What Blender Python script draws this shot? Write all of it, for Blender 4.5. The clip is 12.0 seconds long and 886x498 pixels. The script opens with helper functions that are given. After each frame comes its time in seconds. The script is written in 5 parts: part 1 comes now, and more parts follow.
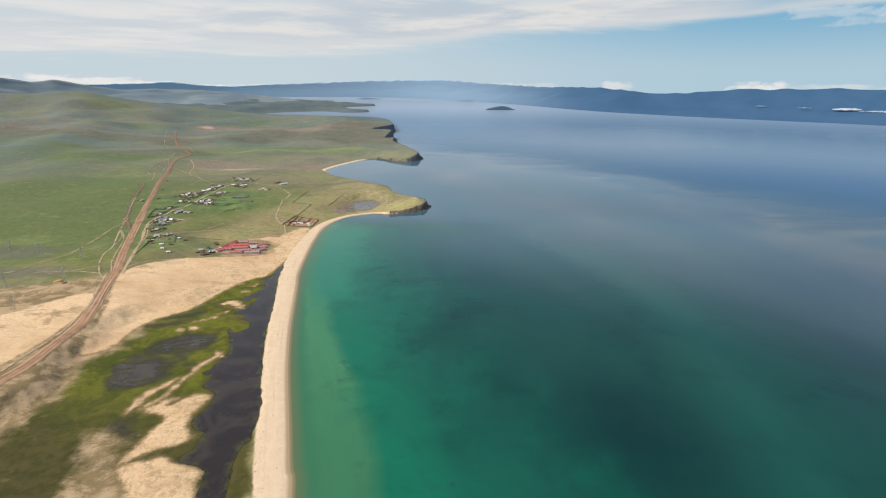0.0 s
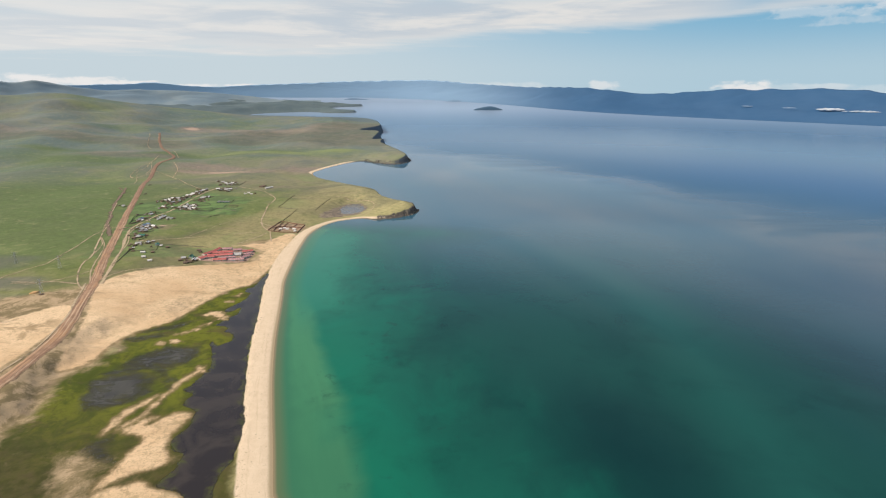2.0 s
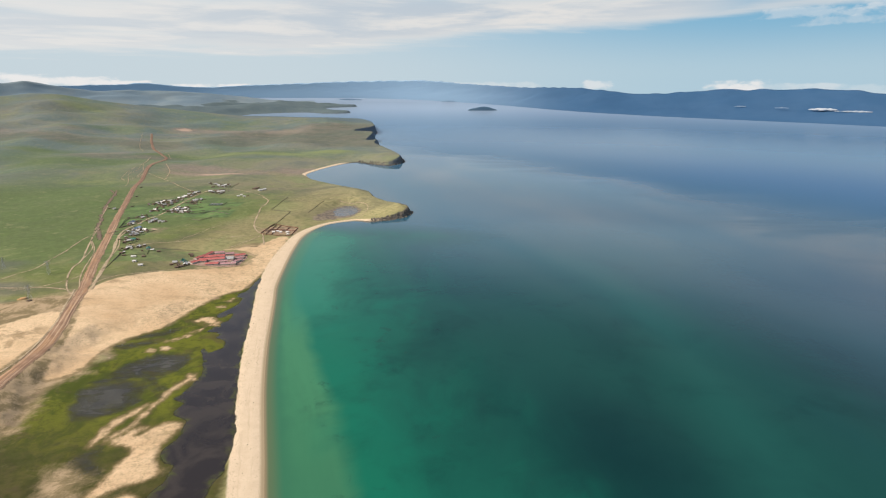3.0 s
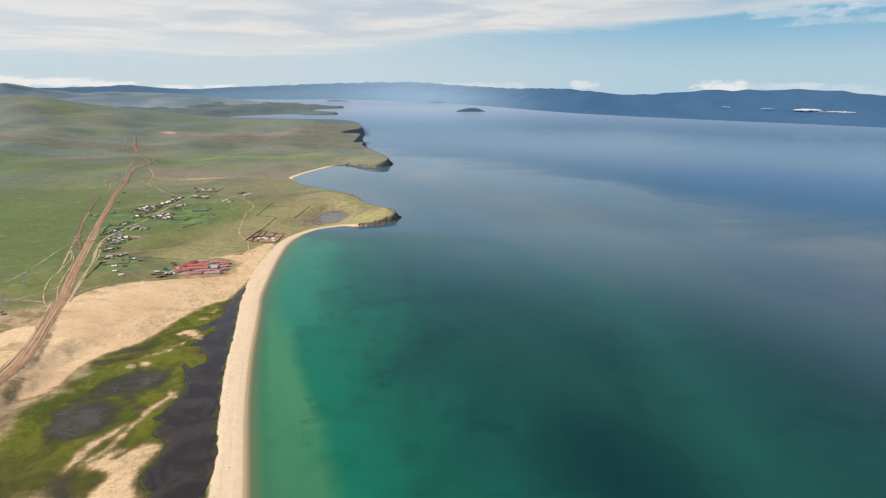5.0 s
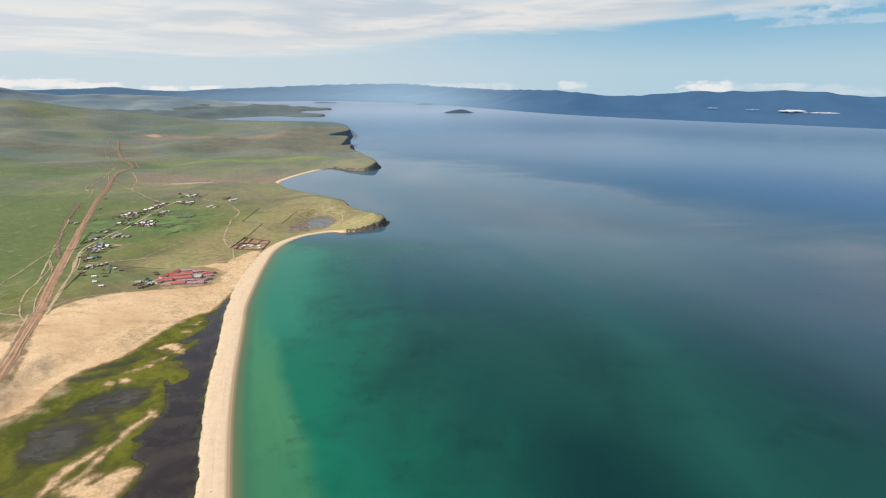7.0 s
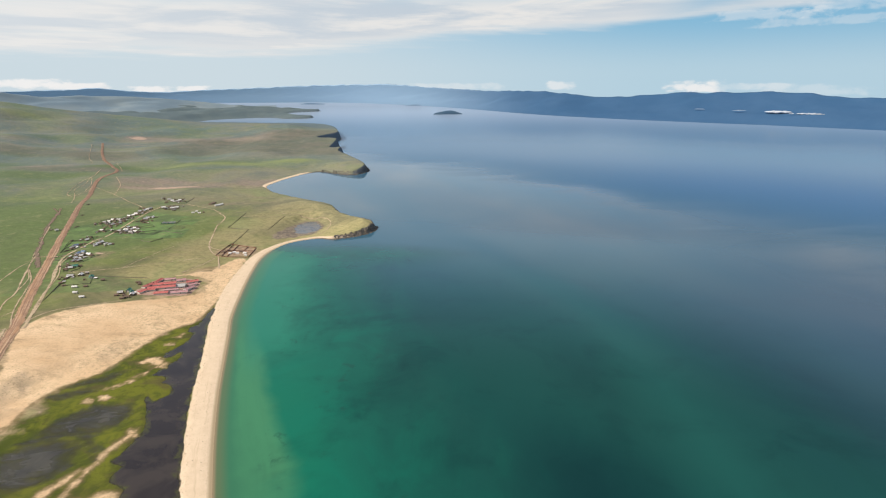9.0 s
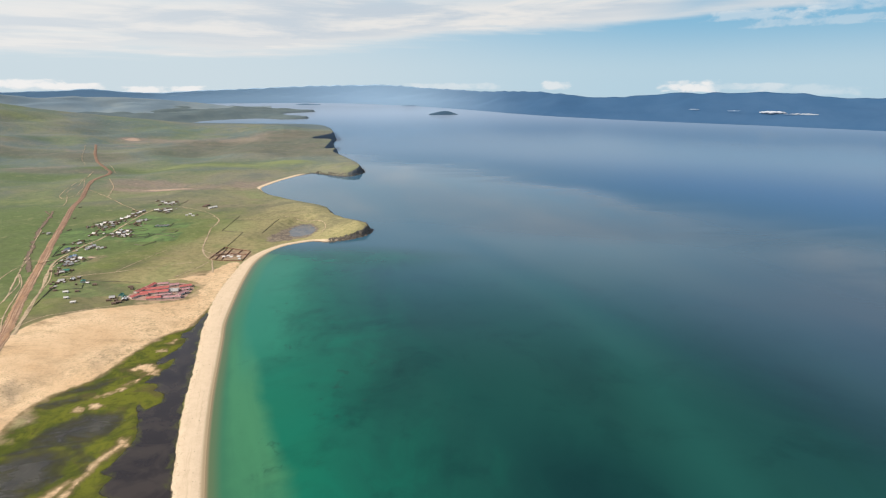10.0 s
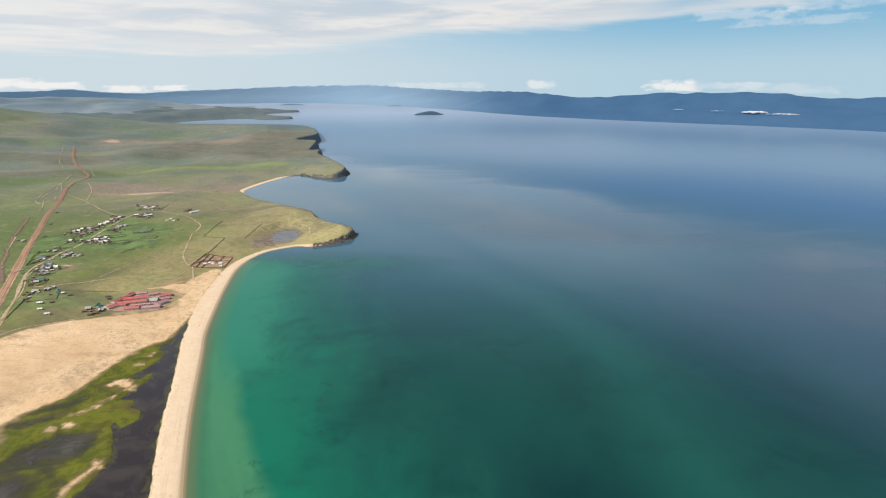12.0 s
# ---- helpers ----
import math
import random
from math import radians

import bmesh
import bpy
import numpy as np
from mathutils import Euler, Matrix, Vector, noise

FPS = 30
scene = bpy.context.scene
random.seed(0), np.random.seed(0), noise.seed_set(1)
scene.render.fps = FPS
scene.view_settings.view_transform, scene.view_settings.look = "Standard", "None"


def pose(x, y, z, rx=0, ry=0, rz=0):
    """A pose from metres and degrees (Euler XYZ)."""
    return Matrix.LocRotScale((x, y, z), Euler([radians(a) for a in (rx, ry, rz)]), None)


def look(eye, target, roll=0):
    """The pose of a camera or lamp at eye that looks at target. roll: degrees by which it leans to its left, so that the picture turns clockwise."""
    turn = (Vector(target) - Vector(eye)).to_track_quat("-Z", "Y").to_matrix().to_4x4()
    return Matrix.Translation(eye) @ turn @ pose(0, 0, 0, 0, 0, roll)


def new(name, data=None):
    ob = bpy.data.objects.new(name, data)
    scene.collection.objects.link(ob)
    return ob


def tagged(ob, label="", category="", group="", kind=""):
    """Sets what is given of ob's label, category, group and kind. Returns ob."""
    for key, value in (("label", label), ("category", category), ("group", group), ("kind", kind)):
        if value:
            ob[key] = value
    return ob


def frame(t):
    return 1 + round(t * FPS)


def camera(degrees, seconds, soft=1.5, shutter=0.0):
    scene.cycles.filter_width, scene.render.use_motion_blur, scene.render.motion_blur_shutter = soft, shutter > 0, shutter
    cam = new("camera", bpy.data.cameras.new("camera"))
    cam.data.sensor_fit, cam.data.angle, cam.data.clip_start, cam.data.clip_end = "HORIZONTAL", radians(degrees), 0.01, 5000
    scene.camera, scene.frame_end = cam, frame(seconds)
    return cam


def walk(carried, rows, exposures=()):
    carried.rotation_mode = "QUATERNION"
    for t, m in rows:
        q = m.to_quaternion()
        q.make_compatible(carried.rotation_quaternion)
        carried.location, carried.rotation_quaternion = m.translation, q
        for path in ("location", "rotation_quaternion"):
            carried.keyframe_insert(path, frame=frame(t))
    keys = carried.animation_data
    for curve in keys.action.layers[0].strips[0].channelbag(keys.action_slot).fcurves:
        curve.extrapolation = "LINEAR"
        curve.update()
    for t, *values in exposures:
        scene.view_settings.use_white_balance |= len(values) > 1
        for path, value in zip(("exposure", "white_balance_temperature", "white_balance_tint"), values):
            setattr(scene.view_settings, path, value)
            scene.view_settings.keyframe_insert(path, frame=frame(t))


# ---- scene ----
cam = camera(77.74, 12.0, soft=1.2)
PATH = [
    (0.0, 0.00, 0.00, 260.00, 0.000, -16.399, 0.266),
    (0.5, 0.43, 3.35, 261.80, -0.316, -16.422, 0.250),
    (1.0, 0.73, 6.62, 263.58, -0.618, -16.447, 0.238),
    (1.5, 1.14, 10.00, 265.34, -0.903, -16.458, 0.228),
    (2.0, 1.47, 13.44, 267.11, -1.200, -16.458, 0.214),
    (2.5, 1.82, 16.93, 268.81, -1.483, -16.470, 0.199),
    (3.0, 2.24, 20.52, 270.49, -1.771, -16.472, 0.177),
    (5.0, 3.96, 34.86, 276.88, -2.933, -16.440, 0.071),
    (5.5, 4.33, 38.52, 278.45, -3.221, -16.412, 0.049),
    (6.0, 4.56, 41.99, 279.94, -3.520, -16.394, 0.028),
    (6.5, 5.00, 45.45, 281.53, -3.812, -16.375, 0.006),
    (7.0, 5.62, 48.93, 283.29, -4.098, -16.370, -0.011),
    (9.0, 7.95, 61.97, 290.41, -5.193, -16.353, -0.051),
    (9.5, 8.65, 65.10, 292.17, -5.424, -16.359, -0.061),
    (10.0, 9.31, 68.05, 294.08, -5.637, -16.353, -0.075),
    (10.5, 10.08, 71.11, 295.97, -5.853, -16.368, -0.081),
    (11.0, 10.88, 74.39, 297.85, -6.149, -16.388, -0.084),
    (11.5, 11.59, 77.84, 299.55, -6.488, -16.413, -0.084),
    (12.0, 12.30, 81.33, 301.02, -7.069, -16.439, -0.082),
]
walk(cam, [(t, pose(x, y, z, 90 + pitch, 0, yaw) @ pose(0, 0, 0, 0, 0, roll)) for t, x, y, z, yaw, pitch, roll in PATH],
     exposures=[(0.0, 0.04), (12.0, 0.16)])

# ---- node helper ----


class Tree:
    """Short names for shader nodes; a value may be a number, a tuple or a socket."""

    def __init__(self, tree):
        self.t = tree
        tree.nodes.clear()

    def put(self, socket, value):
        if value is None:
            return
        if isinstance(value, bpy.types.NodeSocket):
            self.t.links.new(value, socket)
        elif isinstance(value, tuple) and len(value) == 3 and socket.type == "RGBA":
            socket.default_value = (*value, 1)
        else:
            socket.default_value = value

    def node(self, kind, **ins):
        n = self.t.nodes.new(kind)
        for k, v in ins.items():
            self.put(n.inputs[k.replace("_", " ")], v)
        return n

    def math(self, op, a, b=None, c=None, clamp=False):
        n = self.t.nodes.new("ShaderNodeMath")
        n.operation, n.use_clamp = op, clamp
        for i, v in enumerate((a, b, c)):
            self.put(n.inputs[i], v)
        return n.outputs[0]

    def vmath(self, op, a, b=None, out=0):
        n = self.t.nodes.new("ShaderNodeVectorMath")
        n.operation = op
        self.put(n.inputs[0], a)
        if op == "SCALE":
            self.put(n.inputs["Scale"], b)
        else:
            self.put(n.inputs[1], b)
        return n.outputs[out]

    def mix(self, f, a, b, mode="MIX"):
        n = self.t.nodes.new("ShaderNodeMix")
        n.data_type, n.blend_type, n.clamp_factor = "RGBA", mode, True
        self.put(n.inputs[0], f)
        self.put(n.inputs[6], a)
        self.put(n.inputs[7], b)
        return n.outputs[2]

    def step(self, x, lo, hi, a=0.0, b=1.0):
        n = self.t.nodes.new("ShaderNodeMapRange")
        n.interpolation_type = "SMOOTHSTEP"
        for i, v in enumerate((x, lo, hi, a, b)):
            self.put(n.inputs[i], v)
        return n.outputs[0]

    def attr(self, name):
        n = self.t.nodes.new("ShaderNodeAttribute")
        n.attribute_name = name
        return n.outputs["Fac"]

    def noise(self, vec, scale, detail=4.0, rough=0.55, distort=0.0, out=0):
        n = self.node("ShaderNodeTexNoise", Vector=vec, Scale=scale, Detail=detail, Roughness=rough, Distortion=distort)
        return n.outputs[out]

    def place(self):
        return self.t.nodes.new("ShaderNodeNewGeometry").outputs["Position"]

    def mapped(self, vec, scale=(1, 1, 1), rot=(0, 0, 0), loc=(0, 0, 0)):
        return self.node("ShaderNodeMapping", Vector=vec, Scale=scale, Rotation=rot, Location=loc).outputs[0]

    def bump(self, height, strength, distance):
        return self.node("ShaderNodeBump", Height=height, Strength=strength, Distance=distance).outputs[0]


def material(name):
    m = bpy.data.materials.new(name)
    m.use_nodes = True
    return m, Tree(m.node_tree)


def finish(tr, colour, rough=0.9, normal=None, spec=0.3, metal=0.0):
    n = tr.node("ShaderNodeBsdfPrincipled", Base_Color=colour, Roughness=rough, Metallic=metal)
    tr.put(n.inputs["Specular IOR Level"], spec)
    if normal is not None:
        tr.put(n.inputs["Normal"], normal)
    o = tr.t.nodes.new("ShaderNodeOutputMaterial")
    tr.t.links.new(n.outputs[0], o.inputs[0])
    return n


# ---- world, sun ----
SUN_ELEV, SUN_AZ = 44.0, -108.0
world = bpy.data.worlds.new("sky")
scene.world = world
world.use_nodes = True
w = Tree(world.node_tree)
sky = w.t.nodes.new("ShaderNodeTexSky")
sky.sky_type, sky.sun_disc = "NISHITA", False
sky.sun_elevation, sky.sun_rotation = radians(SUN_ELEV), radians(SUN_AZ)
sky.air_density, sky.dust_density, sky.ozone_density, sky.altitude = 1.0, 1.6, 1.5, 400
direction = w.t.nodes.new("ShaderNodeTexCoord").outputs["Generated"]
sep = w.node("ShaderNodeSeparateXYZ", Vector=direction)
dx, dy, dz = sep.outputs
up = w.math("MAXIMUM", dz, 0.0)
# a sheet of high cloud, seen in perspective
azim = w.math("ARCTAN2", dx, dy)
inv = w.math("DIVIDE", 1.0, w.math("ADD", up, 0.025))
flat = w.vmath("SCALE", direction, inv)
turned = (0, 0, radians(-10))
billow = w.noise(w.mapped(flat, scale=(0.22, 0.24, 0.0), rot=turned, loc=(1.3, 0.2, 0)), 1.0, 8.0, 0.58, 0.3)
streak = w.noise(w.mapped(flat, scale=(0.5, 0.85, 0.0), rot=turned, loc=(3.1, 1.7, 0)), 1.0, 7.0, 0.6, 0.4)
# far edge of the sheet: lower to the west, higher to the east
edge = w.math("ADD", 0.074, w.math("MULTIPLY", w.math("MINIMUM", w.math("MAXIMUM", azim, -0.35), 0.9), 0.075))
lift = w.math("SUBTRACT", w.math("ADD", up, w.math("ADD", w.math("MULTIPLY", w.math("SUBTRACT", billow, 0.5), 0.06), w.math("MULTIPLY", w.math("SUBTRACT", streak, 0.5), 0.03))), edge)
cover = w.step(lift, -0.010, 0.014)
dens = w.step(w.math("ADD", w.math("MULTIPLY", billow, 0.75), w.math("MULTIPLY", streak, 0.25)), 0.30, 0.50, 0.45, 1.0)
tear = w.step(w.math("ABSOLUTE", w.math("SUBTRACT", lift, w.math("ADD", 0.035, w.math("MULTIPLY", billow, 0.03)))), 0.02, 0.055, 0.15, 1.0)
tear = w.math("MAXIMUM", tear, w.step(azim, 0.62, 0.38))
# the sheet thins out to blue sky overhead, sooner in the west
crown = w.math("ADD", 0.205, w.math("MULTIPLY", w.math("MINIMUM", w.math("MAXIMUM", azim, -0.6), 0.9), 0.19))
over = w.math("SUBTRACT", w.math("ADD", up, w.math("ADD", w.math("MULTIPLY", w.math("SUBTRACT", billow, 0.5), 0.16), w.math("MULTIPLY", w.math("SUBTRACT", streak, 0.5), 0.10))), crown)
# long wisps across the upper part of the sheet
wisp = w.noise(w.mapped(w.mapped(flat, rot=(0, 0, radians(66))), scale=(0.16, 1.1, 0.0), loc=(0.7, 2.2, 0)), 1.0, 6.0, 0.6, 0.5)
tear = w.math("MULTIPLY", tear, w.math("MAXIMUM", w.step(wisp, 0.34, 0.58, 0.42, 1.0), w.step(up, 0.17, 0.12)))
tear = w.math("MULTIPLY", tear, w.step(over, -0.01, 0.13, 1.0, 0.36))
cloud = w.math("MULTIPLY", w.math("MULTIPLY", dens, cover), tear)
shade = w.step(w.noise(w.mapped(flat, scale=(0.42, 0.44, 0.0), rot=turned, loc=(0.4, 0.9, 0)), 1.0, 7.0, 0.6, 0.3), 0.40, 0.60)
rim = w.step(lift, 0.035, 0.0)
cloud_col = w.mix(w.math("MAXIMUM", shade, w.math("MULTIPLY", rim, 0.8)), (0.50, 0.565, 0.63), (0.725, 0.715, 0.70))
cloud_col = w.mix(w.step(azim, 0.05, -0.6, 0, 0.4), cloud_col, (0.76, 0.765, 0.76))
cloud_col = w.mix(w.step(up, 0.12, 0.45, 0, 0.8), cloud_col, (0.50, 0.56, 0.68))
base = w.vmath("SCALE", sky.outputs[0], 0.10)
# pale air close to the horizon, paler to the west
west = w.step(azim, -0.35, 0.55)
low_air = w.mix(west, (0.545, 0.635, 0.685), (0.41, 0.565, 0.66))
high_air = w.mix(west, (0.535, 0.645, 0.71), (0.195, 0.425, 0.61))
lit = w.mix(w.step(up, 0.02, 0.12), low_air, high_air)
lit = w.mix(w.step(up, 0.12, 0.4), lit, base)
lit = w.mix(cloud, lit, cloud_col)
# low white banks behind the hills
ang = w.node("ShaderNodeCombineXYZ", X=azim, Y=w.math("MULTIPLY", dz, 2.0), Z=0.0).outputs[0]
puff = w.noise(ang, 30.0, 8.0, 0.6, 0.2)


def square(v):
    return w.math("SUBTRACT", 1.0, w.math("MULTIPLY", v, v))


def bank(az, wide, el, high, thick):
    a = square(w.math("DIVIDE", w.math("SUBTRACT", azim, radians(az)), radians(wide)))
    e = square(w.math("DIVIDE", w.math("SUBTRACT", dz, radians(el)), radians(high)))
    body = w.math("MINIMUM", a, e)
    return w.math("MULTIPLY", w.step(w.math("ADD", body, w.math("MULTIPLY", w.math("SUBTRACT", puff, 0.5), 3.6)), 0.1, 1.0), thick)


for az, wide, el, high, thick in ((-37, 4.5, 0.45, 0.5, 0.95), (-32, 4.0, 0.38, 0.40, 0.95), (-28, 3.5, 0.12, 0.36, 0.95), (-22, 2.6, -0.08, 0.34, 0.9), (-18.5, 1.8, -0.05, 0.28, 0.9), (28.8, 2.8, 0.1, 0.62, 0.85),
                                  (16.9, 1.6, 0.2, 0.5, 0.6), (32.5, 5.0, 0.0, 0.4, 0.25), (6, 6.0, 0.15, 0.35, 0.35), (34.0, 5.5, 5.9, 0.5, 0.35), (37.5, 6.0, 5.2, 0.42, 0.28), (41, 7.0, 6.3, 0.5, 0.3), (37, 5.0, -0.1, 0.5, 0.25)):
    lit = w.mix(bank(az, wide, el, high, thick), lit, (0.80, 0.79, 0.78))
bg = w.node("ShaderNodeBackground", Color=lit, Strength=1.0)
out = w.t.nodes.new("ShaderNodeOutputWorld")
w.t.links.new(bg.outputs[0], out.inputs[0])

sun = new("sun", bpy.data.lights.new("sun", "SUN"))
sun.data.energy, sun.data.angle, sun.data.color = 4.7, radians(1.0), (1.0, 0.91, 0.81)
az_, el_ = radians(SUN_AZ), radians(SUN_ELEV)
toward = Vector((math.sin(az_) * math.cos(el_), math.cos(az_) * math.cos(el_), math.sin(el_)))
sun.matrix_world = look((0, 0, 900), Vector((0, 0, 900)) - toward)

# ---- plan: lines of the land ----


def spline(points, closed=False, per=5):
    """A smooth line through a few points of the plan."""
    p = np.array(points, float)
    n = len(p)
    res = []
    for i in range(n if closed else n - 1):
        if closed:
            a, b, c, d = p[(i - 1) % n], p[i], p[(i + 1) % n], p[(i + 2) % n]
        else:
            a, b, c, d = p[max(i - 1, 0)], p[i], p[i + 1], p[min(i + 2, n - 1)]
        for s in np.arange(per) / per:
            res.append(0.5 * (2 * b + (c - a) * s + (2 * a - 5 * b + 4 * c - d) * s * s + (3 * b - a - 3 * c + d) * s ** 3))
    if not closed:
        res.append(p[-1])
    return np.array(res)


def inside(poly, x, y):
    """Signed distance to a closed line, positive inside."""
    best = np.full(x.shape, 1e18)
    odd = np.zeros(x.shape, bool)
    n = len(poly)
    for i in range(n):
        (x0, y0), (x1, y1) = poly[i], poly[(i + 1) % n]
        ex, ey = x1 - x0, y1 - y0
        t = np.clip(((x - x0) * ex + (y - y0) * ey) / max(ex * ex + ey * ey, 1e-9), 0, 1)
        q = (x - x0 - t * ex) ** 2 + (y - y0 - t * ey) ** 2
        best = np.minimum(q, best)
        if y1 != y0:
            odd ^= ((y0 > y) != (y1 > y)) & (x < x0 + (y - y0) / (y1 - y0) * ex)
    return np.sqrt(best) * np.where(odd, 1, -1)


def soft(x, lo, hi):
    t = np.clip((x - lo) / (hi - lo), 0, 1)
    return t * t * (3 - 2 * t)


def waves(x, y, size, seed=0):
    """A cheap rolling pattern, about -1 to 1, for relief and ragged edges."""
    rng = np.random.RandomState(seed)
    total = np.zeros(np.shape(x))
    for _ in range(9):
        a, s, ph = rng.uniform(0, 2 * math.pi), size * rng.uniform(0.5, 1.8), rng.uniform(0, 6.28)
        total = total + np.sin((x * math.cos(a) + y * math.sin(a)) * 2 * math.pi / s + ph + 1.3 * np.sin((x * math.sin(a) - y * math.cos(a)) * 2.1 / s + ph * 2))
    return total / 4.5


# x, y and the height of the cliff along the water's edge, from south to north
SHORE_SOUTH = [(150, -2500, 0), (20, -1200, 0), (-35, -300, 0), (-62, 120, 0), (-99, 301, 0), (-108, 330, 0), (-121, 377, 0), (-135, 426, 0), (-152, 488, 0),
               (-171, 568, 0), (-188, 653, 0), (-198, 703, 0), (-210, 763, 0), (-222, 876, 0), (-227, 945, 0), (-229, 1013, 0), (-220, 1068, 0), (-195, 1118, 0), (-153, 1144, 1),
               (-135, 1142, 3), (-113, 1136, 4), (-66, 1159, 7), (-37, 1193, 11), (-33, 1230, 12)]
SHORE_MID = [(-62, 1270, 12), (-112, 1345, 10), (-145, 1440, 10), (-235, 1540, 8), (-330, 1660, 4), (-377, 1765, 0), (-369, 1843, 0), (-331, 1959, 0),
             (-265, 2073, 3), (-195, 2020, 8), (-131, 1985, 12), (-84, 2063, 22), (-100, 2200, 20), (-165, 2400, 22), (-209, 2480, 34), (-206, 2576, 38),
             (-262, 2640, 30), (-255, 2800, 40), (-263, 2955, 45)]
SHORE_NORTH = [(-370, 3060, 42), (-290, 3331, 45), (-330, 3700, 40), (-375, 3985, 34), (-520, 4400, 30), (-900, 4750, 20), (-1541, 5046, 4), (-1720, 5250, 2),
               (-1700, 5620, 4), (-1420, 5960, 6), (-1230, 5990, 6), (-1000, 5770, 12), (-800, 5890, 18), (-870, 6250, 14), (-1150, 6600, 10), (-1244, 7200, 14), (-936, 7700, 24),
               (-1300, 8200, 16), (-2600, 9000, 10), (-9000, 9900, 10)]
_shore = spline(SHORE_SOUTH + SHORE_MID + SHORE_NORTH + [(-12000, 9900, 0), (-12000, -2500, 0)], closed=True, per=5)
LAND, LAND_CLIFF = _shore[:, :2], np.maximum(_shore[:, 2], 0)

MARSH = spline([(-238, 800), (-231, 732), (-204, 600), (-172, 474), (-157, 424), (-142, 345), (-124, 285), (-60, 60), (-180, 40), (-300, 240), (-352, 340),
                (-353, 385), (-344, 405), (-338, 431), (-352, 475), (-354, 515), (-344, 534), (-325, 537), (-323, 545), (-335, 552), (-361, 553), (-355, 572), (-355, 596), (-328, 616),
                (-302, 622), (-302, 646), (-297, 673), (-288, 692), (-273, 702), (-271, 724), (-252, 738), (-247, 760), (-248, 789)], closed=True)
LAGOON = spline([(-243, 790), (-245, 755), (-245, 732), (-253, 724), (-250, 712), (-242, 705), (-242, 685), (-247, 670), (-255, 654), (-252, 643), (-244, 646), (-238, 653), (-236, 638), (-243, 626),
                 (-248, 611), (-250, 603), (-239, 601), (-233, 594), (-232, 586), (-223, 581), (-218, 564), (-227, 554), (-237, 562), (-236, 552), (-228, 535), (-221, 515), (-218, 499), (-222, 473),
                 (-225, 461), (-215, 454), (-217, 437), (-202, 429), (-200, 421), (-198, 405), (-202, 395), (-203, 385), (-194, 373), (-187, 369), (-187, 350), (-192, 336), (-185, 331), (-171, 328), (-164, 308),
                 (-130, 180), (-112, 190), (-141, 299), (-146, 321), (-150, 346), (-146, 363), (-152, 407), (-164, 444), (-176, 488), (-190, 540), (-200, 590), (-205, 616), (-219, 680), (-231, 732), (-237, 780)], closed=True)
# grey pools among the grass
POOLS = [
    spline([(-304, 439), (-311, 463), (-316, 483), (-312, 496), (-288, 500), (-268, 494), (-257, 478), (-256, 460), (-261, 448), (-274, 437), (-282, 430)], closed=True),
    spline([(-308, 506), (-295, 532), (-278, 549), (-247, 549), (-241, 533), (-246, 510), (-260, 503), (-272, 502), (-287, 497)], closed=True),
    spline([(-265, 499), (-256, 497), (-245, 484), (-237, 466), (-243, 470), (-253, 484)], closed=True),
    spline([(-332, 588), (-315, 598), (-299, 607), (-286, 612), (-287, 599), (-303, 591), (-320, 583)], closed=True),
    spline([(-335, 570), (-322, 576), (-303, 583), (-294, 577), (-310, 567), (-324, 559)], closed=True),
    spline([(-263, 378), (-262, 386), (-252, 390), (-249, 382), (-237, 369), (-236, 362), (-246, 362), (-255, 370)], closed=True),
]
POND = spline([(-196, 1188), (-203, 1240), (-180, 1282), (-154, 1250), (-156, 1196), (-178, 1176)], closed=True)
MUD = spline([(-238, 1145), (-224, 1215), (-190, 1285), (-150, 1262), (-150, 1190), (-180, 1158)], closed=True)
